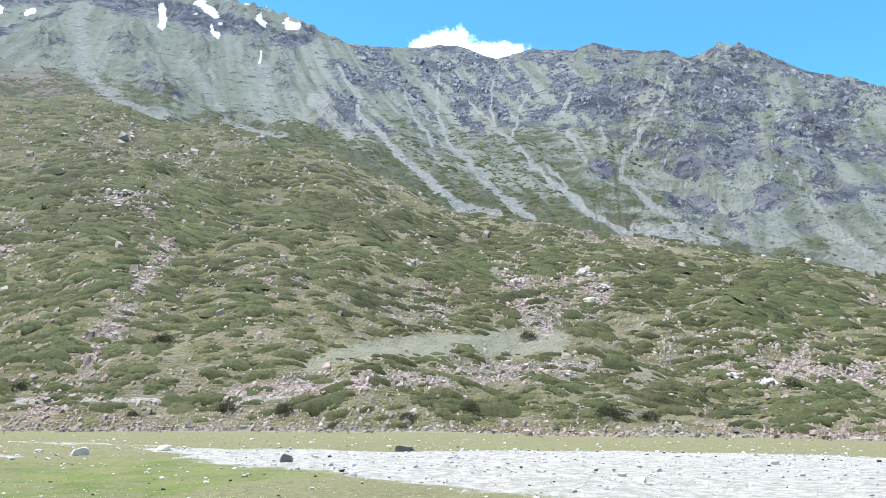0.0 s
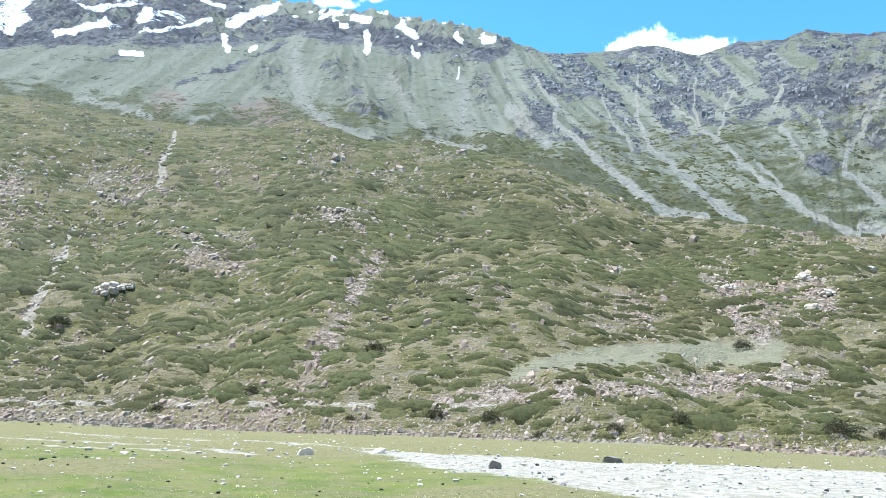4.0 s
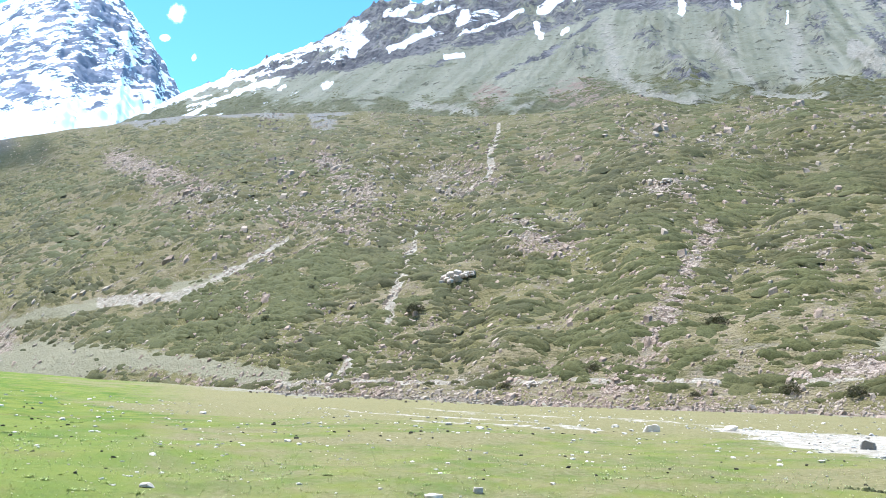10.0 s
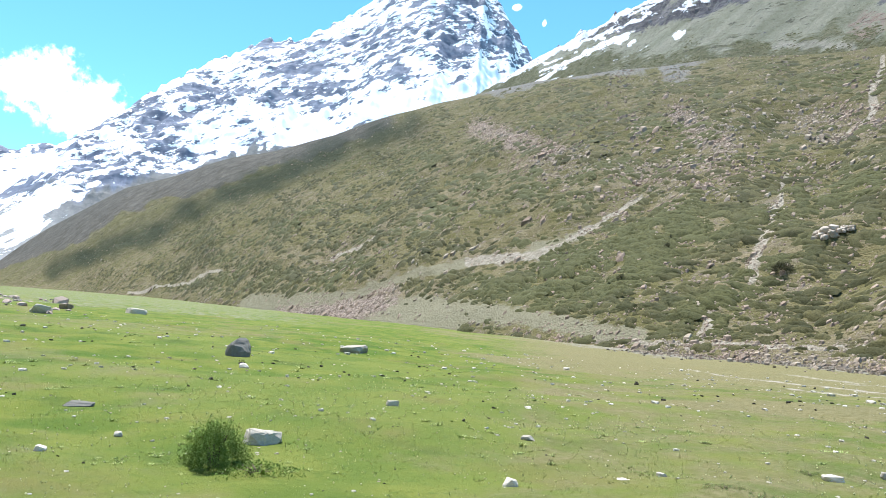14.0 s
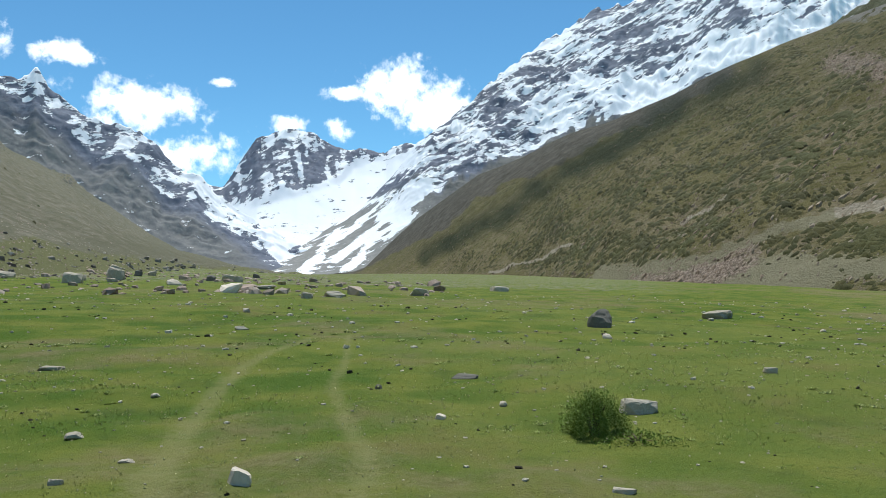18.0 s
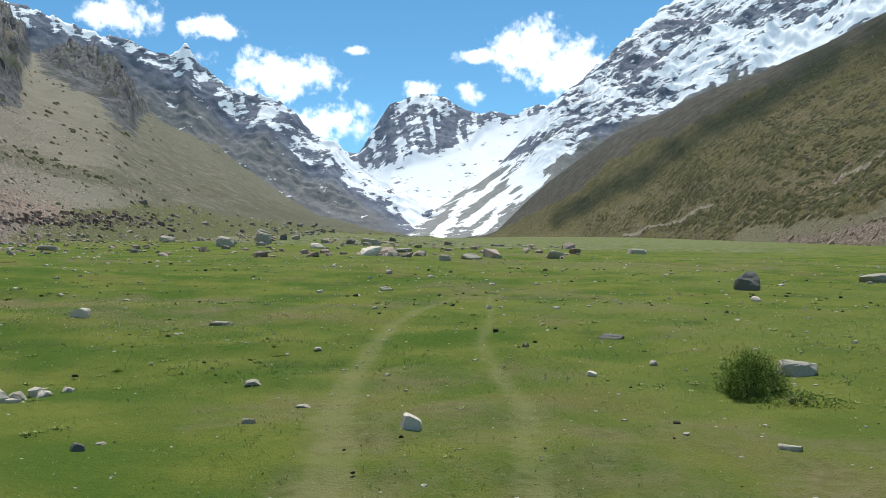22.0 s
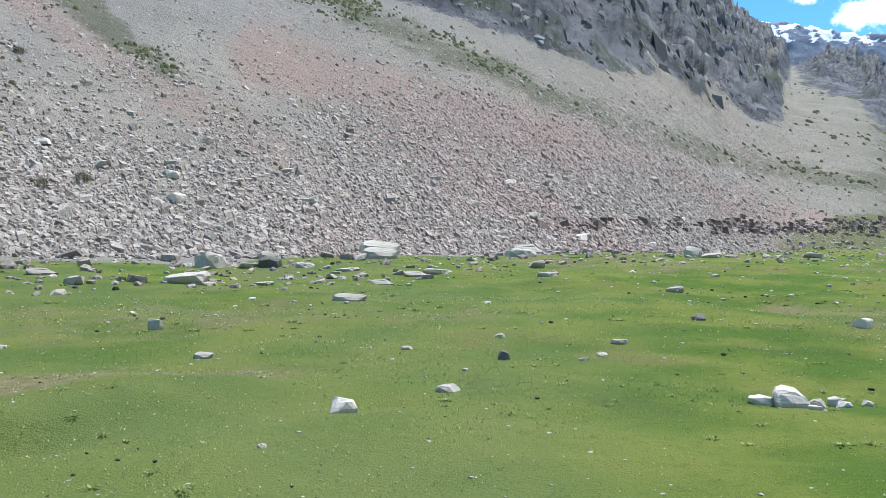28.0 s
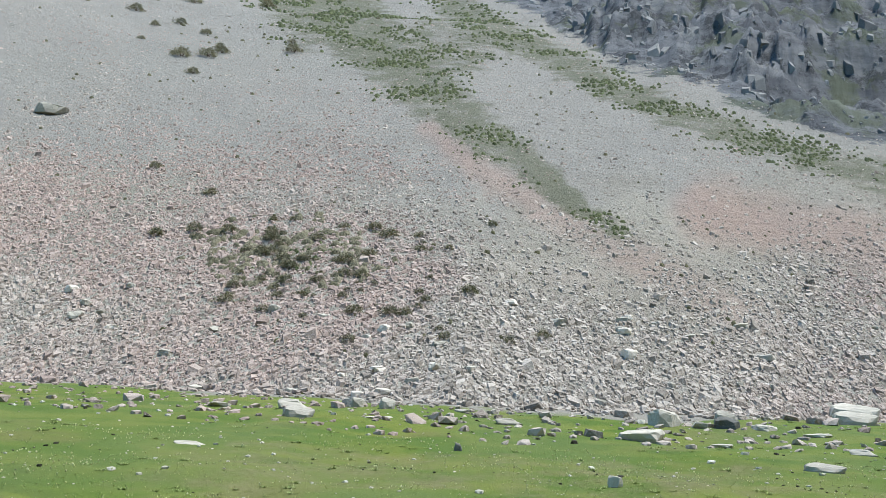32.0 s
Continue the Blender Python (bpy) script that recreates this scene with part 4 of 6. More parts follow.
SNOW_B = [([(17.8, 25.9), (16.9, 25.4)], 0.26), ([(17.0, 24.4), (16.7, 24.2)], 0.26), ([(13.8, 25.6), (13.4, 25.2)], 0.26), ([(11.8, 25.4), (11.0, 25.4)], 0.28), ([(13.5, 23.5), (13.6, 22.8)], 0.12), ([(32.6, 26.1), (31.1, 26.0)], 0.18),
          ([(36.7, 23.4), (31.9, 24.9)], 0.12), ([(60.8, 16.0), (57.1, 17.6), (53.0, 19.7), (49.3, 21.6), (46.0, 23.4)], (0.2, 0.22)), ([(55.8, 17.3), (52.4, 18.7), (49.7, 19.8)], (0.08, 0.24)), ([(53.6, 19.1), (48.1, 21.1)], 0.12),
          ([(46.4, 19.7), (45.8, 20.0)], 0.18), ([(49.5, 19.2), (49.2, 19.4)], 0.16), ([(44.4, 22.2), (43.8, 22.8)], 0.5)]
band_low = table([(8, 25.2), (11.2, 23.8), (14.8, 24.1), (17.3, 24.1), (20.8, 24.4), (23.9, 24.6), (26.0, 24.8), (29.1, 23.8), (32.4, 23.1), (36.1, 22.7), (41.8, 21.5), (46, 20.6), (50, 19.9), (56, 18.6), (64, 15)])


def along(wa, we, strokes, soft):
    return np.max([stroke(wa, we, p, w, soft) for p, w in strokes], axis=0)


def ridge_rough(x, y, z, s, a, el):
    body = step(0.0, 0.1, s)
    r = np.hypot(x, y)
    craggy = 0.25 + 0.75 * np.maximum(step(-0.5, 0.6, el - band_low(a)) * step(6, 11, a), np.max([spot(a, el, q[0], q[1], 1.3 * q[2], 1.3 * q[3]) for q in CRAGS], axis=0) * 0.9)
    craggy = np.maximum(craggy, 0.7 * step(-8, -16, a))
    fall = np.interp(a, [-30, -14, -10, 6, 14, 22, 32, 60], [-0.5, 0.4, -1.1, -1.1, -0.4, 0.3, 1.2, 1.6])
    z = z + body * step(1, 0.85, s) * 6 * fbm(x / 110, y / 110, 3, 70)
    z = z + body * craggy * np.where(s > 0.97, 0.45, 1.0) * (7.5 * (ridged(x / 46 + z / 60, y / 60 - z / 120, 5, 71, 0.62) - 0.2) + 2.2 * ridged(x / 15 + z / 22, y / 15 - z / 40, 3, 69, 0.6))
    z = z + body * (0.9 - 0.5 * step(9, 14, a)) * (1 - 0.6 * craggy) * fbm((a + 1.0 * fall * (el - 20)) * 1.3, el * 0.12, 3, 68)
    z = z + r * 1.2 * np.radians(ridge_el(a) - blurred(ridge_el, a, 5.0)) * step(0.78, 1.0, s)
    el = np.degrees(np.arctan2(z - EYE, r))
    wa, we = a + 0.16 * fbm(a * 1.3, el * 1.3, 3, 50), el + 0.14 * fbm(a * 1.6, el * 1.6, 3, 51)
    scree = np.maximum(along(wa, we, [(p, tuple(0.62 * q for q in w) if isinstance(w, tuple) else 0.62 * w) for p, w in GULLY_A + GULLY_B], 0.8), 0.5 * along(wa, we, FANS, 1.0))
    below = ridge_el(a) - el
    # a cliff band under the crest, buttresses, and broken ribs between the gullies
    rock = step(-0.35, 0.3, we - band_low(wa)) * step(7.5, 11, a) * (0.74 + 0.3 * vnoise(a * 0.9, el * 1.6, 60)) * (1 - 0.55 * step(1.0, 0.4, below) * step(32, 28, a) * step(9, 12, a))
    rock = np.maximum(rock, np.interp(a, [5, 12], [0.66, 0.42]) * np.max([spot(wa, we, q[0], q[1], 1.15 * q[2], 1.15 * q[3]) for q in CRAGS], axis=0))
    rock = np.maximum(rock, 0.7 * along(wa, we, LEDGES, 0.8))
    ribs = step(0.0, 0.8, ridged(wa * 0.7 - we * 0.6, we * 0.35, 5, 63, 0.65)) * (0.16 + 0.5 * step(15, 21, el + 2 * vnoise(a * 0.4, el * 0.4, 64)))
    rock = np.maximum(rock, ribs * step(12, 7, a))
    rock = np.maximum(rock, (0.44 + 0.2 * fbm(a * 0.7, el * 0.9, 3, 65)) * step(-13, -17, a) * step(9.8, 11.5, el))
    rock = np.maximum(rock, 0.75 * step(1.2, 0.25, below) * step(9, 5, a) * (0.6 + 0.6 * vnoise(a * 1.1, 0 * a, 66)))
    rock = rock * (1 - 0.95 * step(0.12, 0.5, scree))
    run = 0.5 + (0.34 - 0.22 * step(8, 14, a)) * fbm(a * 1.5 + 1.5 * fall * (el - 20), el * 0.2, 4, 72, 0.6)
    over = el - hill_crest_el(a)
    green = 0.66 * step(2.2, -0.2, over + 0.8 * fbm(a * 0.6, el * 0.6, 3, 73)) + 0.06 + 0.16 * step(8, 14, a) * step(24, 21, el) - 0.5 * scree + 0.42 * step(12, 4, a) * step(22, 18, el) * step(-22, -14, a)
    green = np.maximum(green, 0.6 * np.maximum(spot(wa, we, 26.2, 20.1, 1.6, 0.9), spot(wa, we, 24.4, 19.2, 1.8, 0.6)))
    pink = 0.62 * np.maximum(spot(wa, we, 34.1, 19.4, 1.7, 0.9), spot(wa, we, 27.8, 19.5, 2.6, 1.1))
    pink = np.maximum(pink, 0.45 * spot(wa, we, -14.5, 20.2, 2.2, 1.6))
    snow = along(wa, we, SNOW_A + SNOW_B, 0.95)
    lie = vnoise(a * 0.9 + el * 1.1, el * 3.2 - a * 0.7, 80) + 0.6 * vnoise(a * 2.6 + el * 1.8, el * 5.2 - a * 1.3, 81)
    bands = vnoise(below * 2.4, a * 0.4, 83) + 0.55 * vnoise(below * 5.5, a * 1.1, 84)
    snow = np.maximum(snow, step(0.12, 0.55, bands) * step(4.0, 1.4, below) * step(28, 38, a) * 0.72)
    snow = np.maximum(snow, step(0.6, 0.95, lie) * step(2.6, 0.6, below) * step(9, 13, a) * 0.75)
    return z, {"scree": scree, "rock": rock, "snow": snow, "green": green, "pink": pink, "run": run}


ridge = Sheet("rocky_ridge", -48, 64, 1100, 240, ridge_foot, ridge_crest, -0.2, ridge_rough)
ridge.build(ridge_mat, "grey rocky mountain ridge with talus fans and snow patches", "mountain")


def crags(x, y, scale, seed):
    return ridged(x / scale, y / scale, 5, seed, 0.55)


def snow_rough(x, y, z, s, a, el):
    below = snow_el(a) - el
    crag = (1 - 0.9 * step(0.88, 0.985, s)) * step(0.0, 0.25, s)
    crag = crag * (0.15 + 0.85 * step(-1.2, 0.8, el - np.interp(a, [50, 60, 64, 67, 69.3, 71.4, 74.5, 78, 82.3, 84, 88, 92], [16, 15, 14.2, 13.2, 12.5, 12.1, 11.3, 10.6, 8.9, 7.5, 6.4, 5.0])))
    rocky = step(91.5, 88.5, a) * step(2.2, 4.5, el)
    z = z + crag * (5 + 44 * rocky) * (crags(x + 0.7 * z, y - 0.5 * z, 360, 90) - 0.4) + crag * rocky * 15 * crags(x - 0.8 * z, y + 0.7 * z, 110, 95)
    z = z + 14 * np.where(s > 0.985, 1.0, 0.0) * vnoise(a * 3.0, 0 * a, 97) * step(88, 84, a)
    steep = np.hypot(*np.gradient(z)) / np.maximum(np.hypot(*np.gradient(x)) + np.hypot(*np.gradient(y)), 1)
    snow = 0.47 + 0.24 * vnoise(a * 0.5, el * 0.7, 98)
    lowline = np.interp(a, [50, 60, 64, 67, 69.3, 71.4, 74.5, 78, 82.3, 84, 88, 92], [16, 15, 14.2, 13.2, 12.5, 12.1, 11.3, 10.6, 8.9, 7.5, 6.4, 5.0]) + 0.25 * fbm(a * 1.4, 0 * a, 3, 101)
    snow = snow + 0.5 * step(2.2, 0.3, np.abs(el - lowline - 0.7)) * step(50, 58, a) * step(82, 74, a) + 0.15 * step(60, 64, a) * step(1.6, 0.4, below)
    snow = snow - 0.9 * step(lowline - 0.2, lowline - 1.6, el) * step(88, 82, a)
    streak = vnoise((a * 0.8 + el) * 1.6, (el * 0.8 - a) * 0.35, 99) + 0.4 * vnoise((a * 0.8 + el) * 4.0, (el - a) * 0.5, 100)
    apron = step(85.5, 89, a) * step(7.8, 6.4, el + (a - 88) * 0.35)
    snow = snow * (1 - apron) + apron * (0.5 + 0.75 * streak)
    under = step(lowline - 0.1, lowline - 0.6, el)
    return z, {"snow": snow - 0.6 * under * (1 - apron), "talus": np.maximum(apron, under), "dark": under * step(89, 85, a)}


snow_r = table([(46, 4450), (76, 4450), (82, 4200), (87, 3700), (100, 3700)])
snow_mountain = Sheet("snow_mountain", 46, 100, 600, 230, lambda a: (2650 + 0 * a, rise(2650, 0.6) + 0 * a), lambda a: (snow_r(a), rise(snow_r(a), snow_el(a))), -0.1, snow_rough)
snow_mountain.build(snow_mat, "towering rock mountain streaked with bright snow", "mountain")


def head_rough(x, y, z, s, a, el):
    base = np.interp(a, [80, 90, 92.4, 93.5, 95.5, 98.6, 100.1, 101.5, 103], [9.2, 8.9, 8.4, 7.2, 6.6, 5.9, 5.7, 5.8, 6.4])
    rocky = step(-0.25, 0.35, el - base)
    z = z + rocky * np.where(s > 0.985, 0.4, 1.0) * (30 * (crags(x + 0.6 * z, y - 0.4 * z, 300, 110) - 0.3) + 9 * crags(x - 0.7 * z, y + 0.5 * z, 90, 112)) + (1 - rocky) * 7 * fbm(x / 200, y / 200, 3, 114) * step(0.05, 0.3, s)
    lowered = step(3.6, 2.2, el + 0.5 * vnoise(a * 1.3, el, 115))
    lie = vnoise(a * 2.2 + el * 0.6, el * 0.9, 116)
    snow = rocky * (0.36 + 0.5 * vnoise(a * 2.6 - el * 0.5, el * 0.5, 117) + 0.2 * vnoise(a * 5.5 - el, el * 0.9, 118)) + (1 - rocky) * (1.6 - 1.2 * lowered + 0.5 * lowered * lie)
    return z, {"snow": snow, "talus": lowered}


valley_head = Sheet("valley_head_peak", 80, 108, 280, 140, lambda a: (3200 + 0 * a, rise(3200, 0.7) + 0 * a), lambda a: (4400 + 0 * a, rise(4400, head_el(a))), -0.55, head_rough)
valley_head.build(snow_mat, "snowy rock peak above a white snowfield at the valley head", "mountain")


def left_rough(x, y, z, s, a, el):
    z = z + np.where(s > 0.985, 0.3, 1.0) * step(0.0, 0.2, s) * (20 * (crags(x + 0.6 * z, y - 0.4 * z, 260, 120) - 0.4) + 8 * crags(x - 0.6 * z, y + 0.6 * z, 80, 122)) * step(0.1, 0.45, s)
    z = z + 9 * np.where(s > 0.985, 1.0, 0.0) * vnoise(a * 3.3, 0 * a, 123)
    below = left_el(a) - el
    depth = np.interp(a, [100, 104, 107, 112, 116, 120, 123, 128], [2.2, 2.6, 2.6, 2.2, 1.1, 1.2, 1.7, 1.5])
    flutes = 0.35 * vnoise(a * 3.2 - el * 0.9, el * 0.4, 125) * step(116, 119, a)
    snow = 0.42 + 0.34 * vnoise(a * 1.4, el * 1.6, 124) + flutes - 1.0 * step(depth - 0.5, depth + 0.4, below) + 0.5 * step(106, 101, a) * step(2.0, 0.5, below)
    return z, {"snow": snow, "talus": 0.8 * step(2.4, 3.8, below), "dark": 0.4 * step(depth - 0.2, depth + 0.8, below)}


snow_ridge = Sheet("snow_ridge", 92, 134, 340, 130, lambda a: (2850 + 0 * a, rise(2850, 0.5) + 0 * a), lambda a: (3500 + 0 * a, rise(3500, left_el(a))), -0.05, left_rough)
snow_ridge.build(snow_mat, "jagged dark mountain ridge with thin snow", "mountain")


def wall_foot(a):
    r = np.minimum(wall_d(a) / np.maximum(-np.cos(np.radians(a)), 0.009), 2100)
    x, y = -r * np.sin(np.radians(a)), r * np.cos(np.radians(a))
    return r, meadow(x, y) - 0.5


def wall_crest(a):
    r = wall_r(a)
    return r, rise(r, wall_el(a))


rock_low = table([(94, 1.6), (104, 3.2), (110, 6.2), (114, 8.2), (115.5, 8.8), (116.2, 7.4), (117.5, 8.8), (119.1, 10.1), (121, 11.4), (122.4, 12.4), (123.0, 9.0), (124.5, 9.2), (125.5, 9.6), (128.1, 11.0), (130.6, 12.6), (135.2, 13.7), (139.9, 15.6), (146, 17.4), (150.7, 19.1), (156, 21.8), (158, 23.0), (163.8, 24.5), (170, 28.0), (180, 32), (240, 40)])


def wall_rough(x, y, z, s, a, el):
    wa, we = a + 0.4 * fbm(a * 0.8, el * 0.8, 3, 130), el + 0.3 * fbm(a * 0.9, el * 0.9, 3, 131)
    up = we - rock_low(wa)
    rock = step(-1.3, 1.5, up)
    # scree chutes run down between the cliffs
    chute = step(0.45, 0.85, ridged((a - el * 0.9) * 0.28, el * 0.05, 2, 133)) * step(150, 130, a) * step(0.5, 1.2, el)
    rock = rock * (1 - 0.35 * chute) * (0.55 + 0.45 * step(113, 117, a))
    body = step(0.0, 0.05, s)
    r = np.hypot(x, y)
    z = z + body * (0.010 * np.minimum(r, 300) * fbm(x / 40, y / 40, 3, 134) * step(0.0, 0.12, s) + 0.16 * fbm(x / 2.4, y / 2.4, 3, 135) * step(140, 60, r))
    z = z + step(-0.1, 2.2, up) * np.where(s > 0.985, 0.3, 1.0) * ((2.5 + 0.014 * np.minimum(r, 1500)) * (ridged(x / 34 + z / 50, y / 34 - z / 50, 5, 136, 0.68) - 0.25) + (1.0 + 0.004 * np.minimum(r, 1500)) * ridged(x / 9 - z / 14, y / 9 + z / 17, 3, 132, 0.6))
    el = np.degrees(np.arctan2(z - EYE, r))
    wa, we = a + 0.3 * fbm(a * 0.8, el * 0.8, 3, 130), el + 0.22 * fbm(a * 0.9, el * 0.9, 3, 131)
    rock = step(-1.0, 1.2, we - rock_low(wa)) * (1 - 0.35 * chute) * (0.55 + 0.45 * step(113, 117, a))
    pink = np.maximum(0.8 * stroke(wa, we, [(177.9, 20.0), (171.9, 16.2), (165.8, 12.9), (160.1, 9.5), (153.1, 5.8)], (0.9, 2.0), 1.0), stroke(wa, we, [(158, 14.5), (145.5, 11.1), (138.8, 9.3), (132.3, 6.9), (125.0, 3.8), (120.5, 2.3)], (2.2, 0.8), 0.9))
    pink = np.maximum(pink, 0.4 * step(1.0, 3.5, el) * step(17, 9, el) * step(122, 138, a) * step(190, 176, a))
    green = np.maximum(stroke(wa, we, [(188.0, 28.6), (183.2, 26.6), (179.6, 24.0), (175.2, 21.0), (171.2, 18.3), (167.4, 15.3), (163.5, 13.0)], (3.4, 0.4), 0.8),
                       stroke(wa, we, [(177, 28.6), (169.6, 25.6), (163.8, 22.8), (157.9, 20.2), (149, 16.6), (140.7, 13.2), (133.6, 9.6), (124.1, 6.4), (113.9, 4.0)], (1.3, 0.6), 0.9))
    green = np.maximum(green, 0.8 * spot(wa, we, 176.5, 26.0, 4.5, 2.3))
    green = np.maximum(green, 0.35 * spot(wa, we, 187, 10.5, 6.0, 2.4))
    green = np.maximum(green, 0.9 * stroke(wa, we, [(139, 12.2), (134.1, 10.3), (127.3, 7.6), (121.5, 5.8), (117.9, 5.1)], 0.8, 0.9))
    green = np.maximum(green, np.maximum(1.0 * step(126, 112, a) * step(6.5, 2.5, el), 0.8 * step(124, 114, a)))
    blocks = step(15 + 9 * step(165, 182, a), 4, el + 2.5 * fbm(a * 0.25, el * 0.3, 3, 138)) * step(118, 140, a)
    turf = step(0.5, -0.4, we - np.interp(a, [94, 98, 103, 107, 111, 115, 119, 123, 127], [0.7, 1.2, 1.6, 2.3, 2.8, 3.4, 2.9, 1.8, 0.4])) * step(127, 121, a)
    return z, {"rock": rock * 0.9, "turf": turf, "pink": pink, "green": green * 0.8, "blocks": blocks, "far": step(136, 113, a + 4 * fbm(a * 0.2, el * 0.5, 3, 137)), "high": step(11, 19, el + 2 * fbm(a * 0.3, el * 0.3, 3, 139)) * step(130, 142, a)}


wall = Sheet("scree_slope", 94, 240, 960, 280, wall_foot, wall_crest, -0.1, wall_rough, 1.7)
wall.build(scree_mat, "long grey and pink scree slope below dark rock cliffs", "mountainside")

# ---- stones of the meadow: x, y, z, width, height, tone ----
STONES_A = [(-26.64, 6.99, 0.16, 0.79, 0.56, 0.12), (-22.96, 6.26, 0.07, 0.32, 0.13, 0.4), (-10.59, 3.28, 0, 0.47, 0.18, 0.3), (-34.73, 14.22, -0.02, 1.28, 0.36, 0.3), (-6.87, -0.93, 0.11, 0.19, 0.14, 0.42),
            (-6.91, -2.3, 0.13, 0.11, 0.08, 0.25), (-58.89, -11.23, 1.31, 1.98, 0.66, 0.45), (-72.3, -27.03, 2.32, 1.71, 1.17, 0.15), (-87.73, -28.45, 2.71, 1.79, 1.66, 0.2), (-110.96, -31.29, 3.44, 1.12, 0.88, 0.15),
            (-72.76, -18.5, 1.93, 1.45, 0.52, 0.4), (-94.26, -19.99, 2.47, 1.13, 0.67, 0.12), (-94.56, -17.67, 2.37, 2.26, 0.8, 0.15), (-126.8, -20.17, 3.11, 1.07, 0.8, 0.12), (-75.44, -33.95, 2.9, 1.6, 0.8, 0.3),
            (-56.76, 2.3, 0.88, 1.41, 0.55, 0.3)]
STONES_B = [(-74.2, 10.14, 0.89, 1.76, 0.52, 0.2), (-44.66, -4.25, 0.97, 0.68, 0.37, 0.35), (-50.78, -3.14, 1, 1.4, 0.35, 0.35), (-68.3, -10.15, 1.48, 1.9, 0.38, 0.35), (-31.25, -5.12, 0.69, 0.3, 0.17, 0.2),
            (-25.28, -4.21, 0.39, 0.45, 0.12, 0.35), (-15.84, -5.94, 0.21, 0.46, 0.09, 0.35), (-9.53, -3.16, 0.07, 0.22, 0.07, 0.25), (-10.27, 0.8, 0.04, 0.14, 0.06, 0.4), (-11.26, 1.69, 0.02, 0.11, 0.06, 0.35),
            (-14.49, 1.47, 0.06, 0.49, 0.08, 0.12), (-19.72, -0.81, 0.18, 0.16, 0.07, 0.5), (-13.31, 0.02, 0.06, 0.12, 0.07, 0.15), (-6.54, 1.93, 0.05, 0.18, 0.05, 0.3), (-14.29, 6.76, -0.01, 0.25, 0.11, 0.3),
            (-8.27, -2.22, 0.07, 0.15, 0.03, 0.3)]
STONES_C = [(-12.34, -3.1, 0.11, 0.14, 0.05, 0.35), (-8.15, -5.47, 0.13, 0.4, 0.21, 0.42), (-8.0, -5.7, 0.13, 0.3, 0.1, 0.4), (-8.61, -5.22, 0.12, 0.2, 0.1, 0.42), (-8.45, -5.05, 0.12, 0.16, 0.07, 0.4), (-8.8, -5.0, 0.12, 0.12, 0.06, 0.4), (-8.3, -5.25, 0.12, 0.2, 0.09, 0.3), (-7.95, -5.04, 0.14, 0.19, 0.05, 0.45), (-15.82, -8.83, 0.36, 0.35, 0.2, 0.4),
            (-14.33, -11.52, 0.47, 0.33, 0.13, 0.12), (-19.44, -16.37, 0.86, 0.52, 0.17, 0.3), (-5.97, -3.26, 0.14, 0.11, 0.08, 0.15), (-5.71, -3.38, 0.14, 0.11, 0.04, 0.15), (-6.26, -3.24, 0.13, 0.1, 0.03, 0.2),
            (-5.34, -2.66, 0.13, 0.08, 0.03, 0.15), (-6.1, -4.08, 0.15, 0.07, 0.04, 0.35), (-3.87, -7.47, 0.23, 0.29, 0.16, 0.45), (-7.46, -9.46, 0.32, 0.18, 0.13, 0.12), (-5.29, -7.72, 0.26, 0.29, 0.09, 0.25),
            (-7.87, -25.51, 1.31, 1.39, 0.51, 0.45)]
STONES_D = [(-10.09, -30, 1.81, 1.17, 0.74, 0.4), (-12.23, -29.57, 1.8, 0.96, 0.53, 0.13), (-11.27, -29.56, 1.77, 0.65, 0.3, 0.4), (-13.43, -29.24, 1.79, 0.88, 0.26, 0.4), (-13.3, -22.83, 1.16, 0.79, 0.25, 0.45),
            (-16.04, -25.19, 1.42, 0.98, 0.25, 0.4), (-14.51, -27.62, 1.61, 0.94, 0.21, 0.4), (-9.99, -24.63, 1.22, 0.65, 0.15, 0.4), (-19.03, -33.16, 2.17, 1.79, 0.74, 0.38), (-23.71, -36.23, 2.73, 1.79, 0.48, 0.4),
            (-27, -36.16, 2.67, 1.74, 0.5, 0.3), (-25.68, -30.96, 2.17, 1.55, 0.61, 0.3), (-22.26, -25.71, 1.67, 0.79, 0.33, 0.4), (-19.02, -21.52, 1.31, 0.67, 0.24, 0.4), (-10.31, -9.96, 0.35, 0.29, 0.08, 0.2),
            (-6.8, -11.01, 0.37, 0.23, 0.07, 0.2)]
STONES_E = [(-4.28, -15.64, 0.57, 0.26, 0.2, 0.25), (-4.16, -12.51, 0.37, 0.32, 0.09, 0.3), (-4.25, -28.56, 1.65, 0.99, 0.28, 0.4), (-41.52, -36.24, 2.57, 0.76, 0.76, 0.25), (-38.88, -31.23, 2.14, 1.03, 0.82, 0.35),
            (2.76, -27.57, 1.61, 1.09, 0.49, 0.42), (1.1, -31.5, 2.05, 0.95, 0.47, 0.4), (-0.09, -30.86, 2, 0.59, 0.55, 0.25), (-1.87, -21.02, 0.94, 0.2, 0.23, 0.1), (4.3, -20.01, 0.91, 0.83, 0.14, 0.3),
            (17.16, -41.85, 3.1, 2.2, 0.8, 0.2), (0.17, -27.84, 1.66, 0.95, 0.15, 0.4), (14.51, -40.99, 2.94, 1.19, 0.48, 0.3), (5.84, -30.58, 1.88, 0.93, 0.25, 0.35), (-14.19, 33.1, -0.67, 0.65, 0.3, 0.4),
            (-11.87, 35.77, -0.66, 0.78, 0.26, 0.45)]
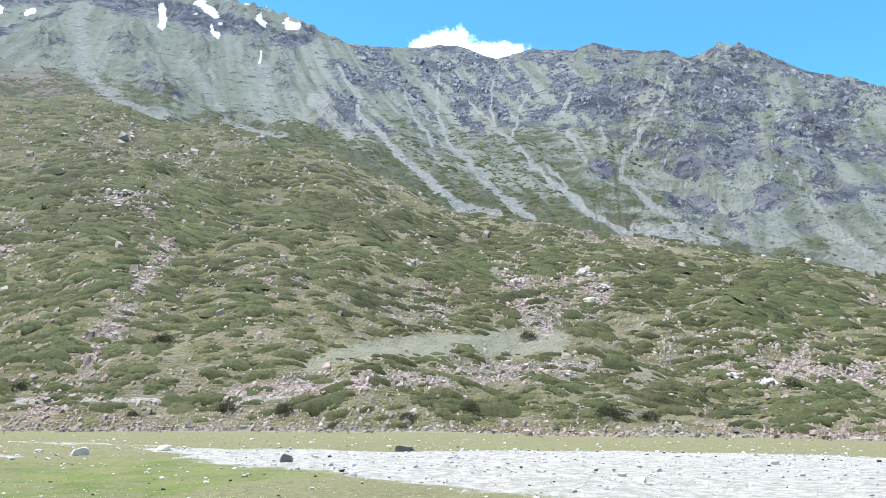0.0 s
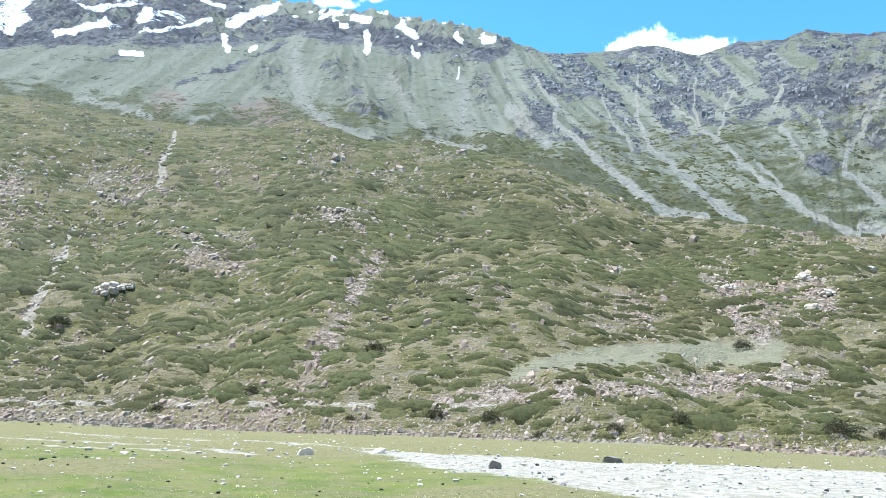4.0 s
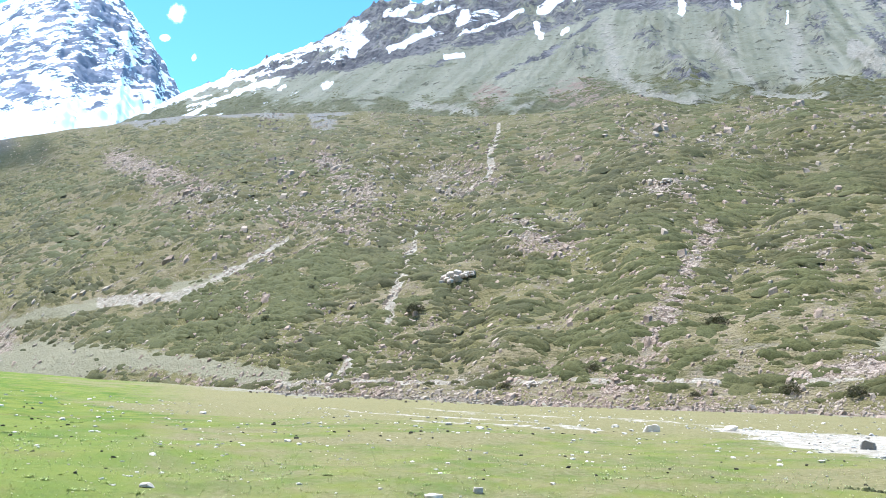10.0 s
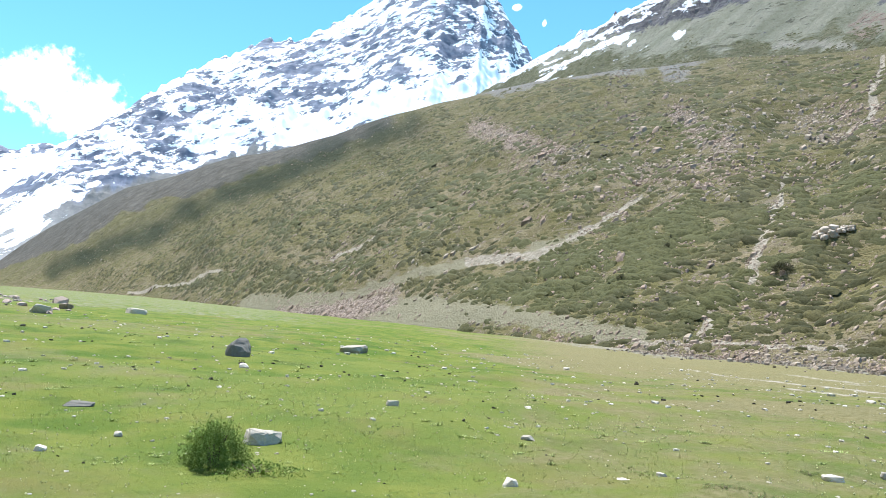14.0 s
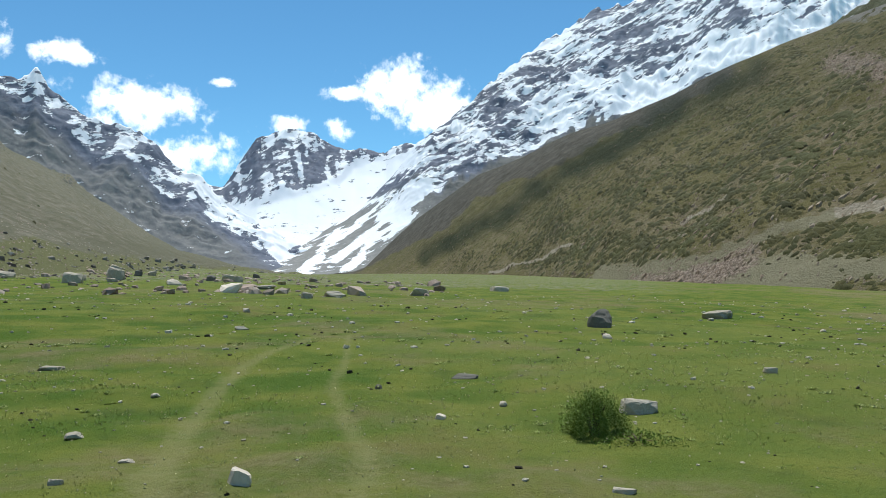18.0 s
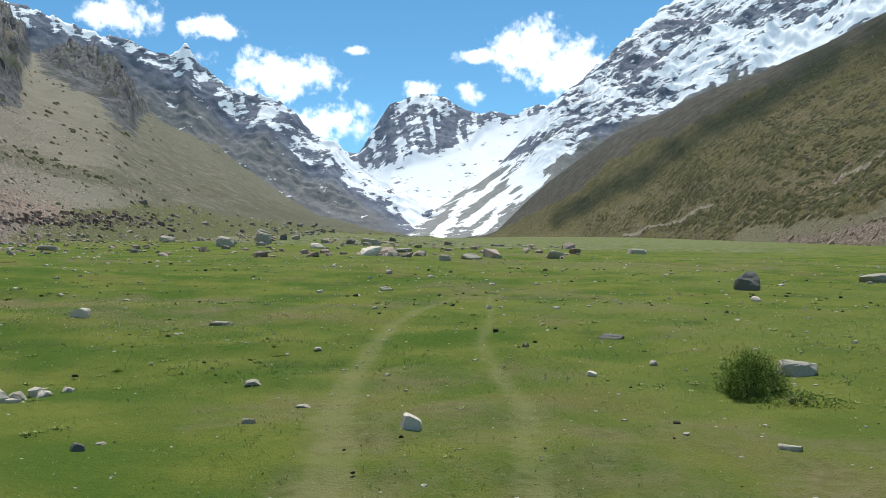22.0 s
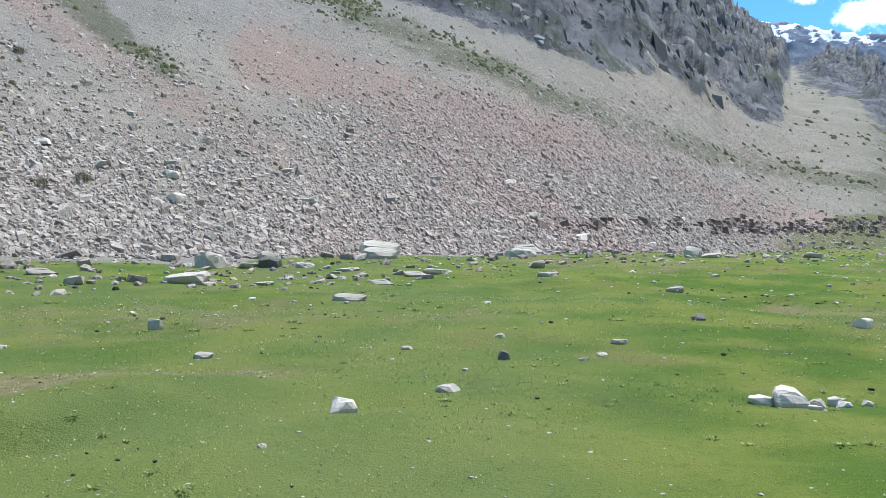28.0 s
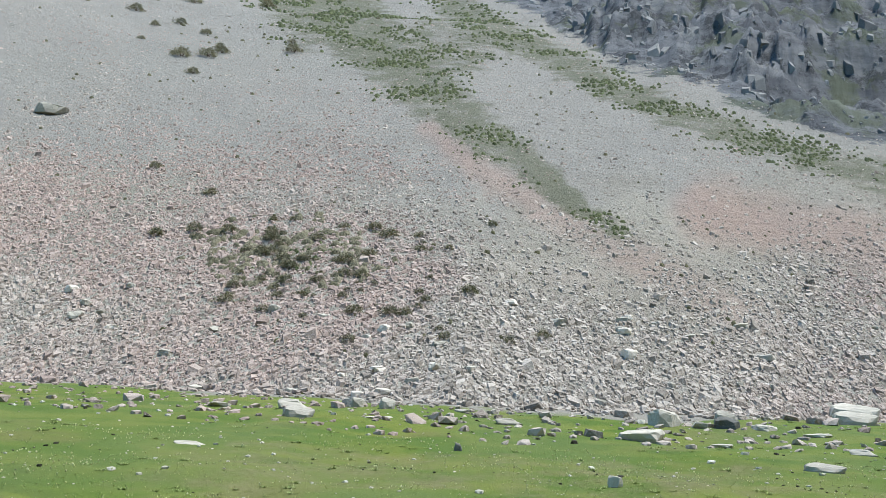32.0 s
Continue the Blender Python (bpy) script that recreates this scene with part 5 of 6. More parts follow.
STONES_F = [(-5.1, 27.67, -0.46, 0.47, 0.27, 0.15), (-1.84, 41.06, -0.88, 0.97, 0.28, 0.12), (-7.22, 9.48, -0.12, 0.28, 0.08, 0.45), (-7.22, 10.53, -0.13, 0.16, 0.09, 0.2), (-2.52, 7.62, -0.07, 0.14, 0.09, 0.3),
            (-1.67, 6.66, -0.04, 0.13, 0.09, 0.15), (-2.38, 6.93, -0.04, 0.12, 0.05, 0.45), (-1.38, 11.39, -0.08, 0.16, 0.08, 0.3), (-0.48, 8.62, -0.07, 0.3, 0.08, 0.3), (-1.4, 8.79, -0.07, 0.13, 0.05, 0.4),
            (-1.97, 8.91, -0.09, 0.21, 0.05, 0.35), (-3.97, 7.69, -0.06, 0.09, 0.05, 0.3), (-3.11, 6.49, -0.04, 0.22, 0.07, 0.45), (-0.16, 7.26, -0.08, 0.08, 0.03, 0.35), (-7.81, 5.14, -0.06, 0.17, 0.09, 0.45),
            (-7.63, 6.52, -0.08, 0.17, 0.05, 0.45)]
STONES_G = [(-7.82, 7.26, -0.1, 0.16, 0.06, 0.45), (-10.51, 7.18, -0.07, 0.22, 0.07, 0.2), (-15.92, -36.21, 2.79, 1.63, 0.43, 0.38), (-14.61, -37.1, 3.41, 1.1, 0.49, 0.4), (-29.54, -34.83, 2.44, 1.88, 0.75, 0.3),
            (-19.46, -21.9, 1.35, 0.72, 0.2, 0.4), (-20.62, -35.9, 2.43, 2.16, 0.97, 0.38), (-17.05, -25.41, 1.48, 1.09, 0.29, 0.42), (-73.82, -43.71, 5.71, 2.61, 1.07, 0.12), (-78.09, -28.94, 2.6, 1.84, 1.04, 0.14),
            (-99.7, -32.41, 3.18, 2.03, 1.89, 0.25), (-9.71, -18.38, 0.83, 0.93, 0.23, 0.15), (-19.71, -16.57, 0.88, 0.46, 0.18, 0.15), (-106.45, -31.78, 3.36, 1.08, 0.92, 0.12), (-12.8, -31.17, 1.99, 0.78, 0.6, 0.14),
            (-82.04, -36.82, 3.15, 1.87, 0.75, 0.4)]
STONES_H = [(-49.25, -29.95, 2.02, 1.59, 0.56, 0.3), (-36.46, -37.45, 3.6, 1.08, 0.65, 0.2), (-36.76, -28.24, 2.01, 1.08, 0.45, 0.3), (3.16, -29.88, 1.86, 1.19, 0.5, 0.42), (1.25, -33.5, 2.2, 0.51, 0.24, 0.4),
            (0.05, -31.43, 2.06, 0.35, 0.31, 0.25), (-3.01, -32.4, 2.05, 0.65, 0.15, 0.42), (-1.54, -35.54, 2.41, 0.47, 0.12, 0.4), (-4.19, -29.3, 1.74, 0.49, 0.14, 0.4), (4.34, -38.04, 2.83, 0.76, 0.28, 0.4)]
STONES = STONES_A + STONES_B + STONES_C + STONES_D + STONES_E + STONES_F + STONES_G + STONES_H
stone_dark = stone_material("stone_dark", (0.125, 0.118, 0.1), (0.215, 0.2, 0.17), False)
stone_grey = stone_material("stone_grey", (0.38, 0.335, 0.265), (0.54, 0.48, 0.385), False)
stone_light = stone_material("stone_light", (0.66, 0.57, 0.46), (0.80, 0.70, 0.58), False)
stone_brown = stone_material("stone_brown", (0.15, 0.112, 0.088), (0.29, 0.225, 0.18), True)


def stone_mesh(seed, level, mat):
    v, t = boulder_shape(seed, level)
    me = tri_mesh("stone", v, t)
    me.materials.append(mat)
    return me


STONE_MESHES = {key: [stone_mesh(200 + 20 * n + k, 3, mat) for k in range(5)] for n, (key, mat) in enumerate((("dark", stone_dark), ("grey", stone_grey), ("light", stone_light)))}
SMALL_MESHES = {key: [stone_mesh(300 + 20 * n + k, 2, mat) for k in range(4)] for n, (key, mat) in enumerate((("dark", stone_dark), ("grey", stone_grey), ("light", stone_light)))}
TONE_WORDS = {"dark": "dark weathered", "grey": "grey angular", "light": "pale sunlit"}
rng = np.random.default_rng(7)


def set_stone(x, y, z, wide, high, tone, where, group, turn=None, deep=None):
    key = "dark" if tone < (0.14 if wide > 0.6 else 0.18) else "grey" if tone < 0.36 else "light"
    pool = STONE_MESHES if wide > 0.3 else SMALL_MESHES
    name = "boulder" if wide > 0.6 else "stone"
    ob = new(name, pool[key][int(rng.integers(len(pool[key])))])
    deep = deep or wide * rng.uniform(0.65, 0.95)
    ob.matrix_world = Matrix.Translation((x, y, z - 0.05 * high)) @ Matrix.Rotation(rng.uniform(0, 6.28) if turn is None else turn, 4, "Z") @ Matrix.Diagonal((wide, deep, high * 1.12, 1))
    return tagged(ob, f"{TONE_WORDS[key]} {name} {where}", name, group)


def ground_z(x, y):
    return float(meadow(np.array([float(x)]), np.array([float(y)]))[0])


for sx, sy, sz, sw, sh, tone in STONES:
    face = math.atan2(sy, sx) + math.pi / 2
    if sy < -36:
        continue
    if sy > -20 and math.hypot(sx, sy) < 30:
        sz = min(sz, ground_z(sx, sy))
    low = 0.8 if sy < -20 else 1.0
    set_stone(sx, sy, sz - (0.02 if sy > -20 else 0.06) * sw, sw, sh * low, tone if sy > -20 else min(tone, 0.34), "half sunk in the short meadow grass", "stones on the meadow", turn=face + rng.normal(0, 0.25))

# ---- rubble at the foot of the scree ----
near_wall = 1 / np.maximum(np.hypot(wall.x, wall.y), 30) ** 2.1
az_wall = wall.a
pts, (gi, gj) = wall.sample(80, 41, near_wall * (wall.s < 0.012) * step(105, 120, az_wall) * step(212, 200, az_wall))
for q in pts:
    wide = float(rng.uniform(0.4, 1.0))
    set_stone(q[0], q[1], q[2] - 0.16 * wide, wide, wide * rng.uniform(0.3, 0.5), rng.choice([0.25, 0.3, 0.4, 0.3, 0.42]), "among the rubble where scree meets turf", "boulders at the foot of the scree")

chunks = [chunk(k, 1, 6, 0.1) for k in range(9)]
blocks = [block(900 + k) for k in range(12)]
take = (near_wall ** 0.55) * (0.03 + wall.masks["blocks"] ** 1.4) * step(100, 125, az_wall) * step(214, 206, az_wall) * (1 - 0.5 * wall.masks["green"]) * (1 - np.clip(1.2 * wall.masks["rock"], 0, 1)) * step(290, 190, np.hypot(wall.x, wall.y))
def chip(seed):
    """A small sharp stone of eight faces."""
    g = np.random.default_rng(seed)
    v = np.array([(1, 0, 0), (-1, 0, 0), (0, 1, 0), (0, -1, 0), (0, 0, 1), (0, 0, -1)]) * g.uniform(0.75, 1.25, (6, 1)) + g.normal(0, 0.16, (6, 3))
    return v * 0.5 + [0, 0, 0.35], np.array([(0, 2, 4), (2, 1, 4), (1, 3, 4), (3, 0, 4), (2, 0, 5), (1, 2, 5), (3, 1, 5), (0, 3, 5)])


chips = [chip(700 + k) for k in range(9)]
for name, shapes, count, part_of in (("scree_stones", blocks, 52000, step(100, 60, np.hypot(wall.x, wall.y))), ("upper_scree_stones", chips, 64000, step(50, 75, np.hypot(wall.x, wall.y)))):
    pts, _ = wall.sample(count, 42 + count, take * part_of)
    size = np.clip(rng.lognormal(-1.68, 0.38, len(pts)), 0.08, 0.8) * (0.75 + 0.3 * np.clip(np.hypot(pts[:, 0], pts[:, 1]) / 80, 0, 1.5))
    flat = np.stack([size, size * rng.uniform(0.55, 0.9, len(pts)), size * rng.uniform(0.35, 0.7, len(pts))], -1)
    strewn(name, shapes, pts, flat, rng.uniform(-0.7, 0.7, len(pts)), scree_stone, "countless flat grey stones covering the scree slope", "stones", tilt=0.22, sink=0.26, on=wall)

# the loose apron in front of the scree and the stony meadow upstream
n = 2600
aa = np.radians(rng.uniform(94, 208, n))
line = wall_d(np.degrees(aa)) / np.maximum(-np.cos(aa), 0.16)
rr = np.minimum(line, 150) * (1.03 - 0.36 * rng.random(n) ** 3.2)
px, py = -rr * np.sin(aa), rr * np.cos(aa)
size = np.clip(rng.lognormal(-1.45, 0.45, n), 0.07, 0.8)
flat = np.stack([size, size * rng.uniform(0.6, 0.9, n), size * rng.uniform(0.25, 0.5, n)], -1)
strewn("apron_stones", chunks, np.stack([px, py, meadow(px, py) - 0.02], -1), flat, rng.uniform(0, 6.28, n), scree_stone, "loose grey stones scattered over the meadow edge", "stones", tilt=0.2)

n = 260
aa = np.radians(rng.uniform(86, 118, n))
rr = rng.uniform(52, 125, n)
px, py = -rr * np.sin(aa), rr * np.cos(aa)
size = np.clip(rng.lognormal(-0.75, 0.55, n), 0.2, 2.0)
flat = np.stack([size, size * rng.uniform(0.6, 0.9, n), size * rng.uniform(0.25, 0.5, n)], -1)
strewn("upstream_stones", chunks, np.stack([px, py, meadow(px, py) - 0.03], -1), flat, rng.uniform(0, 6.28, n), scree_stone, "grey boulders strewn over the upper meadow", "stones", tilt=0.15)

pts, _ = wall.sample(900, 45, wall.masks["turf"] / np.hypot(wall.x, wall.y) ** 1.6)
d = np.hypot(pts[:, 0], pts[:, 1])
size = np.clip(rng.lognormal(-0.6, 0.45, len(pts)), 0.25, 1.5) * np.clip(d / 150, 0.6, 1.7)
strewn("apron_boulders", [boulder_shape(860 + k, 1) for k in range(8)], pts, np.stack([size, size * 0.8, size * rng.uniform(0.4, 0.75, len(pts))], -1), rng.uniform(0, 6.28, len(pts)), stone_material("apron_boulder", (0.12, 0.108, 0.088), (0.48, 0.43, 0.35), True), "dark and pale boulders strewn over the grassy apron", "boulders", sink=0.15)

# a row of dark brown blocks in the rubble
take = near_wall * step(0.6, 0.2, np.abs(wall.el - np.interp(az_wall, [112, 125, 139, 145], [2.0, 2.4, 2.9, 2.8]))) * step(113, 118, az_wall) * step(141, 136, az_wall)
pts, _ = wall.sample(420, 43, take)
size = np.clip(rng.lognormal(-0.95, 0.4, len(pts)), 0.2, 0.9)
strewn("brown_blocks", blocks, pts, np.stack([size, size * 0.7, size * rng.uniform(0.4, 0.6, len(pts))], -1), rng.uniform(0, 6.28, len(pts)), stone_brown, "dark brown broken blocks in a band across the rubble", "stones", tilt=0.15, dip=-0.2, sink=0.2)

# broken crags of the cliffs
crag_stone = stone_material("crag_stone", (0.12, 0.116, 0.113), (0.30, 0.282, 0.255), True)


def cliff_crags(name, sheet, count, seed, chance, spread, mat, label):
    """Angular blocks half sunk in a cliff, larger with the distance."""
    g = np.random.default_rng(seed)
    p, _ = sheet.sample(count, seed, chance)
    wide = np.clip(g.lognormal(math.log(spread), 0.5, len(p)), 0.4 * spread, 3 * spread) * np.hypot(p[:, 0], p[:, 1])
    dims = np.stack([wide, wide * g.uniform(0.5, 1.0, len(p)), wide * g.uniform(0.5, 1.3, len(p))], -1)
    strewn(name, blocks, p, dims, g.uniform(0, 6.28, len(p)), mat, label, "crags", tilt=0.25, sink=0.62, on=sheet)


cliff_crags("cliff_crags", wall, 7000, 81, step(0.35, 0.7, wall.masks["rock"]) / np.hypot(wall.x, wall.y) ** 1.7 * step(122, 132, wall.a) * step(212, 204, wall.a) * step(1.0, 0.95, wall.s), 0.006, crag_stone, "dark broken crags of the cliffs above the scree")
cliff_crags("ridge_crags", ridge, 4500, 82, step(0.42, 0.6, ridge.masks["rock"]) * (1 - ridge.masks["snow"]) / np.hypot(ridge.x, ridge.y) * step(0.97, 0.9, ridge.s) * step(-36, -30, ridge.a) * (0.1 + 0.9 * step(14, 6, ridge.a)), 0.0028, crag_stone, "dark broken crags along the rocky ridge")

# ---- junipers, stones and outcrops of the hillside ----
mats3, mats2 = [mound(k, 3, 12, 0.55) for k in range(9)], [mound(50 + k, 2, 9, 0.5) for k in range(9)]
hr = np.hypot(hill.x, hill.y)
open_ground = np.clip(1 - hill.masks["bare"] * 3.5 - hill.masks["pale"] - hill.masks["rubble"] * 0.9 - 1.6 * hill.masks["crease"] - hill.masks["scar"], 0.0, 1)
clumps = step(-0.3, 0.3, fbm(hill.a * 0.6, hill.el * 1.6, 4, 140, 0.7)) * step(1.3, 1.0, hill.s) * step(0.012, 0.03, hill.s)
pts = np.concatenate([hill.sample(12500, 51, open_ground * (0.06 + clumps) * (hr < 200) * (hill.a > -38))[0], hill.sample(5500, 54, open_ground * clumps * (hr >= 190) * step(90, 78, hill.a) / hr ** 1.6 * step(0.97, 0.82, hill.s + 0 * hr) ** step(25, 35, hill.a))[0]])
far = np.hypot(pts[:, 0], pts[:, 1])


def mats(name, shapes, p, seed, lo, hi, mat, label, on=None):
    g = np.random.default_rng(seed)
    d = np.hypot(p[:, 0], p[:, 1])
    size = np.clip(g.lognormal(math.log(0.5 * (lo + hi)) - 0.5, 0.55, len(p)), 0.4 * lo, 1.15 * hi) * np.clip(d / 140, 0.75, 2.2)
    dims = np.stack([size * 1.1, size * g.uniform(0.28, 0.55, len(p)), np.clip(size * 0.16, 0.18, 0.65) * g.uniform(0.6, 1.3, len(p))], -1)
    return strewn(name, shapes, p, dims, g.normal(0, 0.16, len(p)), mat, label, "shrubs", smooth=True, on=on or hill)


mats("juniper_mats", mats3, pts[far < 190], 1, 1.4, 5.2, juniper, "low dark green juniper mats covering the hillside")
mats("upper_junipers", mats2, np.concatenate([pts[far >= 190], hill.sample(11500, 52, open_ground * (0.12 + clumps) * (hr > 170) * (0.03 + 0.97 * step(90, 76, hill.a)) / hr ** 1.5 * step(0.97, 0.82, hill.s) ** step(25, 35, hill.a))[0]]), 2, 1.2, 3.8, juniper, "low dark green junipers high on the hillside")

pts, _ = hill.sample(42000, 53, (0.10 + 0.22 * step(0.0, 0.5, fbm(hill.a * 0.5, hill.el * 0.9, 3, 142)) + hill.masks["rubble"] * 1.3 + 0.2 * hill.masks["bare"] + 0.3 * step(0.04, 0.005, hill.s)) * (1 - 0.8 * hill.masks["scar"]) * (1 - 0.75 * hill.masks["pale"]) * (1 - 0.7 * step(48, 58, hill.a)) / np.maximum(hr, 90) ** 2.0)
size = np.clip(rng.lognormal(-1.35, 0.5, len(pts)), 0.1, 1.5) * np.clip(np.hypot(pts[:, 0], pts[:, 1]) / 120, 0.7, 2.0)
strewn("hillside_stones", blocks, pts, np.stack([size, size * 0.8, size * rng.uniform(0.4, 0.75, len(pts))], -1), rng.uniform(0, 6.28, len(pts)), hill_stone, "pale stones strewn over the hillside between junipers", "stones", sink=0.25, on=hill)


n = 4200
px = rng.uniform(-95, 62, n)
py = 83 + rng.normal(0, 4.0, n) + 2.5 * vnoise(px / 12, 0 * px, 33)
size = np.clip(rng.lognormal(-1.5, 0.5, n), 0.1, 1.1)
strewn("foot_rubble", blocks, np.stack([px, py, np.maximum(meadow(px, py), (py - 85) * 0.32 - 1.9)], -1), np.stack([size, size * 0.8, size * rng.uniform(0.35, 0.6, n)], -1), rng.uniform(0, 6.28, n), hill_stone, "grey rubble along the foot of the hill", "stones", sink=0.15)
rd = np.hypot(ridge.x, ridge.y)
pts = ridge.sample(9000, 56, step(0.25, 0.6, ridge.masks["green"]) * (1 - ridge.masks["scree"]) * (1 - ridge.masks["rock"]) * (0.1 + step(-0.2, 0.3, fbm(ridge.x / 30, ridge.y / 30, 3, 141))) / rd * (ridge.a > -32) * (ridge.a < 58))[0]
mats("ridge_shrubs", mats2, pts, 6, 0.5, 1.9, juniper, "dark low shrubs dotted over the upper slopes", ridge)


def foot_row(count, seed):
    """Places along the foot of the hill, just above the valley floor."""
    g = np.random.default_rng(seed)
    ba = g.uniform(-30, 48, count)
    ba = ba[vnoise(ba * 0.35, 0 * ba, 77) > -0.25]
    return np.array([find(hill, q, -0.45 + g.normal(0, 0.22)) for q in ba])




def find(sheet, a, el):
    """The place of a sheet that shows at a bearing and height, in degrees."""
    q = sheet.mesh_rows
    k = np.argmin((sheet.a[:q] - a) ** 2 + (sheet.el[:q] - el) ** 2)
    i, j = np.unravel_index(k, sheet.a[:q].shape)
    return np.array([sheet.x[i, j], sheet.y[i, j], sheet.z[i, j]])


mats("foot_junipers", mats3, foot_row(120, 4), 4, 2.6, 7.0, juniper, "dark green juniper mats along the foot of the hill")


def leaves(seed, n, radius, high, leaf, flat=0.0):
    """Small pointed leaves on a ragged dome, as verts and tris."""
    g = np.random.default_rng(seed)
    th, u = g.uniform(0, 6.283, n), g.uniform(0.02, 1, n)
    lump = 0.8 + 0.25 * np.sin(3 * th + seed) + 0.12 * np.sin(7 * th + 2 * seed)
    rad = radius * lump * np.sqrt(1 - u ** 2.2) * g.uniform(0.55, 1.05, n)
    c = np.stack([rad * np.cos(th), rad * np.sin(th), high * u * g.uniform(0.5, 1.08, n) * (0.85 + 0.2 * lump)], -1)
    d = g.normal(0, 1, (n, 3)) + np.stack([np.cos(th), np.sin(th), 0 * th + 0.6], -1)
    d /= np.linalg.norm(d, axis=1)[:, None]
    s = np.cross(d, g.normal(0, 1, (n, 3)))
    s /= np.linalg.norm(s, axis=1)[:, None]
    size = leaf * g.uniform(0.6, 1.3, n)[:, None]
    v = np.stack([c, c + d * size + s * size * 0.35, c + d * size * 1.9, c + d * size - s * size * 0.35], 1).reshape(-1, 3)
    k = 4 * np.arange(n)[:, None]
    return v, np.concatenate([k + [0, 1, 2], k + [0, 2, 3]])


def part(name, verts, tris, mat, parent, label="", smooth=False):
    ob = new(name, tri_mesh(name, verts, tris, smooth))
    ob.data.materials.append(mat)
    ob.parent = parent
    return tagged(ob, label) if label else ob


def tube(points, r0, r1, sides=6):
    verts, tris = [], []
    for k, p in enumerate(points):
        rad = r0 + (r1 - r0) * k / (len(points) - 1)
        for j in range(sides):
            an = 2 * math.pi * j / sides
            verts.append((p[0] + rad * math.cos(an), p[1] + rad * math.sin(an), p[2]))
    for k in range(len(points) - 1):
        for j in range(sides):
            q, e = k * sides + j, k * sides + (j + 1) % sides
            tris += [(q, e, e + sides), (q, e + sides, q + sides)]
    return np.array(verts), np.array(tris)


bark = stone_material("bark", (0.10, 0.075, 0.05), (0.16, 0.12, 0.085), False)
bush_leaf = leaf_material("bush_leaf", (0.165, 0.255, 0.042), (0.28, 0.37, 0.085))
scrub_leaf = leaf_material("scrub_leaf", (0.27, 0.25, 0.145), (0.40, 0.36, 0.23))
green_leaf = leaf_material("green_leaf", (0.05, 0.085, 0.025), (0.10, 0.135, 0.05))


def shrub(seed, radius, high, leaf, count, mat, label, category="shrub", group=""):
    """A shrub: an Empty at its base, six stems and the foliage."""
    top = new("shrub")
    g = np.random.default_rng(seed)
    for k in range(6):
        an = g.uniform(0, 6.283)
        out = g.uniform(0.25, 0.6) * radius
        v, t = tube([(0.04 * math.cos(an), 0.04 * math.sin(an), -0.05), (0.4 * out * math.cos(an), 0.4 * out * math.sin(an), 0.35 * high), (out * math.cos(an), out * math.sin(an), 0.75 * high)], 0.03 * radius + 0.008, 0.004)
        part("stem", v, t, bark, top, "thin brown woody stem")
    v, t = leaves(seed, count, radius, high, leaf)
    part("foliage", v, t, mat, top)
    return tagged(top, label, category, group)


# the green bush beside the flat stone
bush = shrub(3, 0.4, 0.46, 0.0125, 15000, bush_leaf, "bright green leafy bush beside a flat stone", "bush")
bush.location = (-9.35, 2.42, ground_z(-9.35, 2.42))
low = shrub(5, 0.5, 0.09, 0.016, 1100, bush_leaf, "low spreading green plant in the turf", "plant")
low.location = (-8.85, 2.75, ground_z(-8.85, 2.75))

# dark bushes along the foot of the hill: bearing, height, half width in metres
HILL_BUSHES = [(10.8, -1.0, 1.4), (6.1, 1.6, 0.7), (20.4, -1.2, 0.9), (27.0, 0.4, 1.2), (39.4, 4.2, 2.6), (-11.4, -0.9, 2.0), (-6.0, 4.2, 1.8), (7.4, -1.9, 1.0), (18.8, 3.4, 2.0), (33.0, -0.9, 1.2),
               (2.4, -1.4, 1.3), (-2.0, -0.6, 1.6), (-18, 0.5, 1.6), (-23, 1.0, 1.8), (14.5, -0.8, 1.6), (46.5, 5.6, 1.5), (49.5, 3.4, 1.4), (-14, -1.2, 1.5)]
pattern = [shrub(20 + k, 1.0, 0.8, 0.075, 1300, dark_scrub, "rounded dark green bush on the lower hillside", "bush", "bushes on the hillside") for k in range(3)]
for k, (ba, be, bw) in enumerate(HILL_BUSHES):
    q = find(hill, ba, be)
    m = Matrix.Translation((q[0], q[1], q[2] - 0.1)) @ Matrix.Rotation(k * 1.3, 4, "Z")
    ob = pattern[k] if k < 3 else copy_thing(pattern[k % 3], m)
    ob.matrix_world = m @ Matrix.Diagonal((bw, bw * 0.8, bw * 0.8, 1))

# shrubs on the scree: bearing and height
SCREE_BUSHES = [(192.9, 14.4), (190.2, 10.8), (187.9, 11.4), (185.0, 9.3), (182.2, 8.6), (176.5, 6.1), (180.4, 12.7), (196.8, 16.0), (188.6, 12.4), (186.5, 10.4), (189.0, 9.0), (191.5, 12.0), (184.2, 11.2), (183.4, 9.7), (181.0, 7.7), (179.0, 7.2), (178.0, 8.8),
                (186.0, 8.2), (193.5, 11.5), (190.8, 8.0), (187.2, 13.3), (185.4, 12.2), (174.6, 8.9), (169.4, 6.0), (194.5, 25.0), (193.2, 24.0), (188.3, 24.6), (196.0, 23.4), (173.0, 13.8), (171.6, 5.4), (176.0, 5.5)]
SCREE_BUSHES += [(186.0 + float(rng.normal(0, 5.0)), 10.8 + float(rng.normal(0, 2.1))) for _ in range(52)]
SCREE_BUSHES += [(195.0 + float(rng.normal(0, 3.0)), 25.5 + float(rng.normal(0, 1.2))) for _ in range(12)]
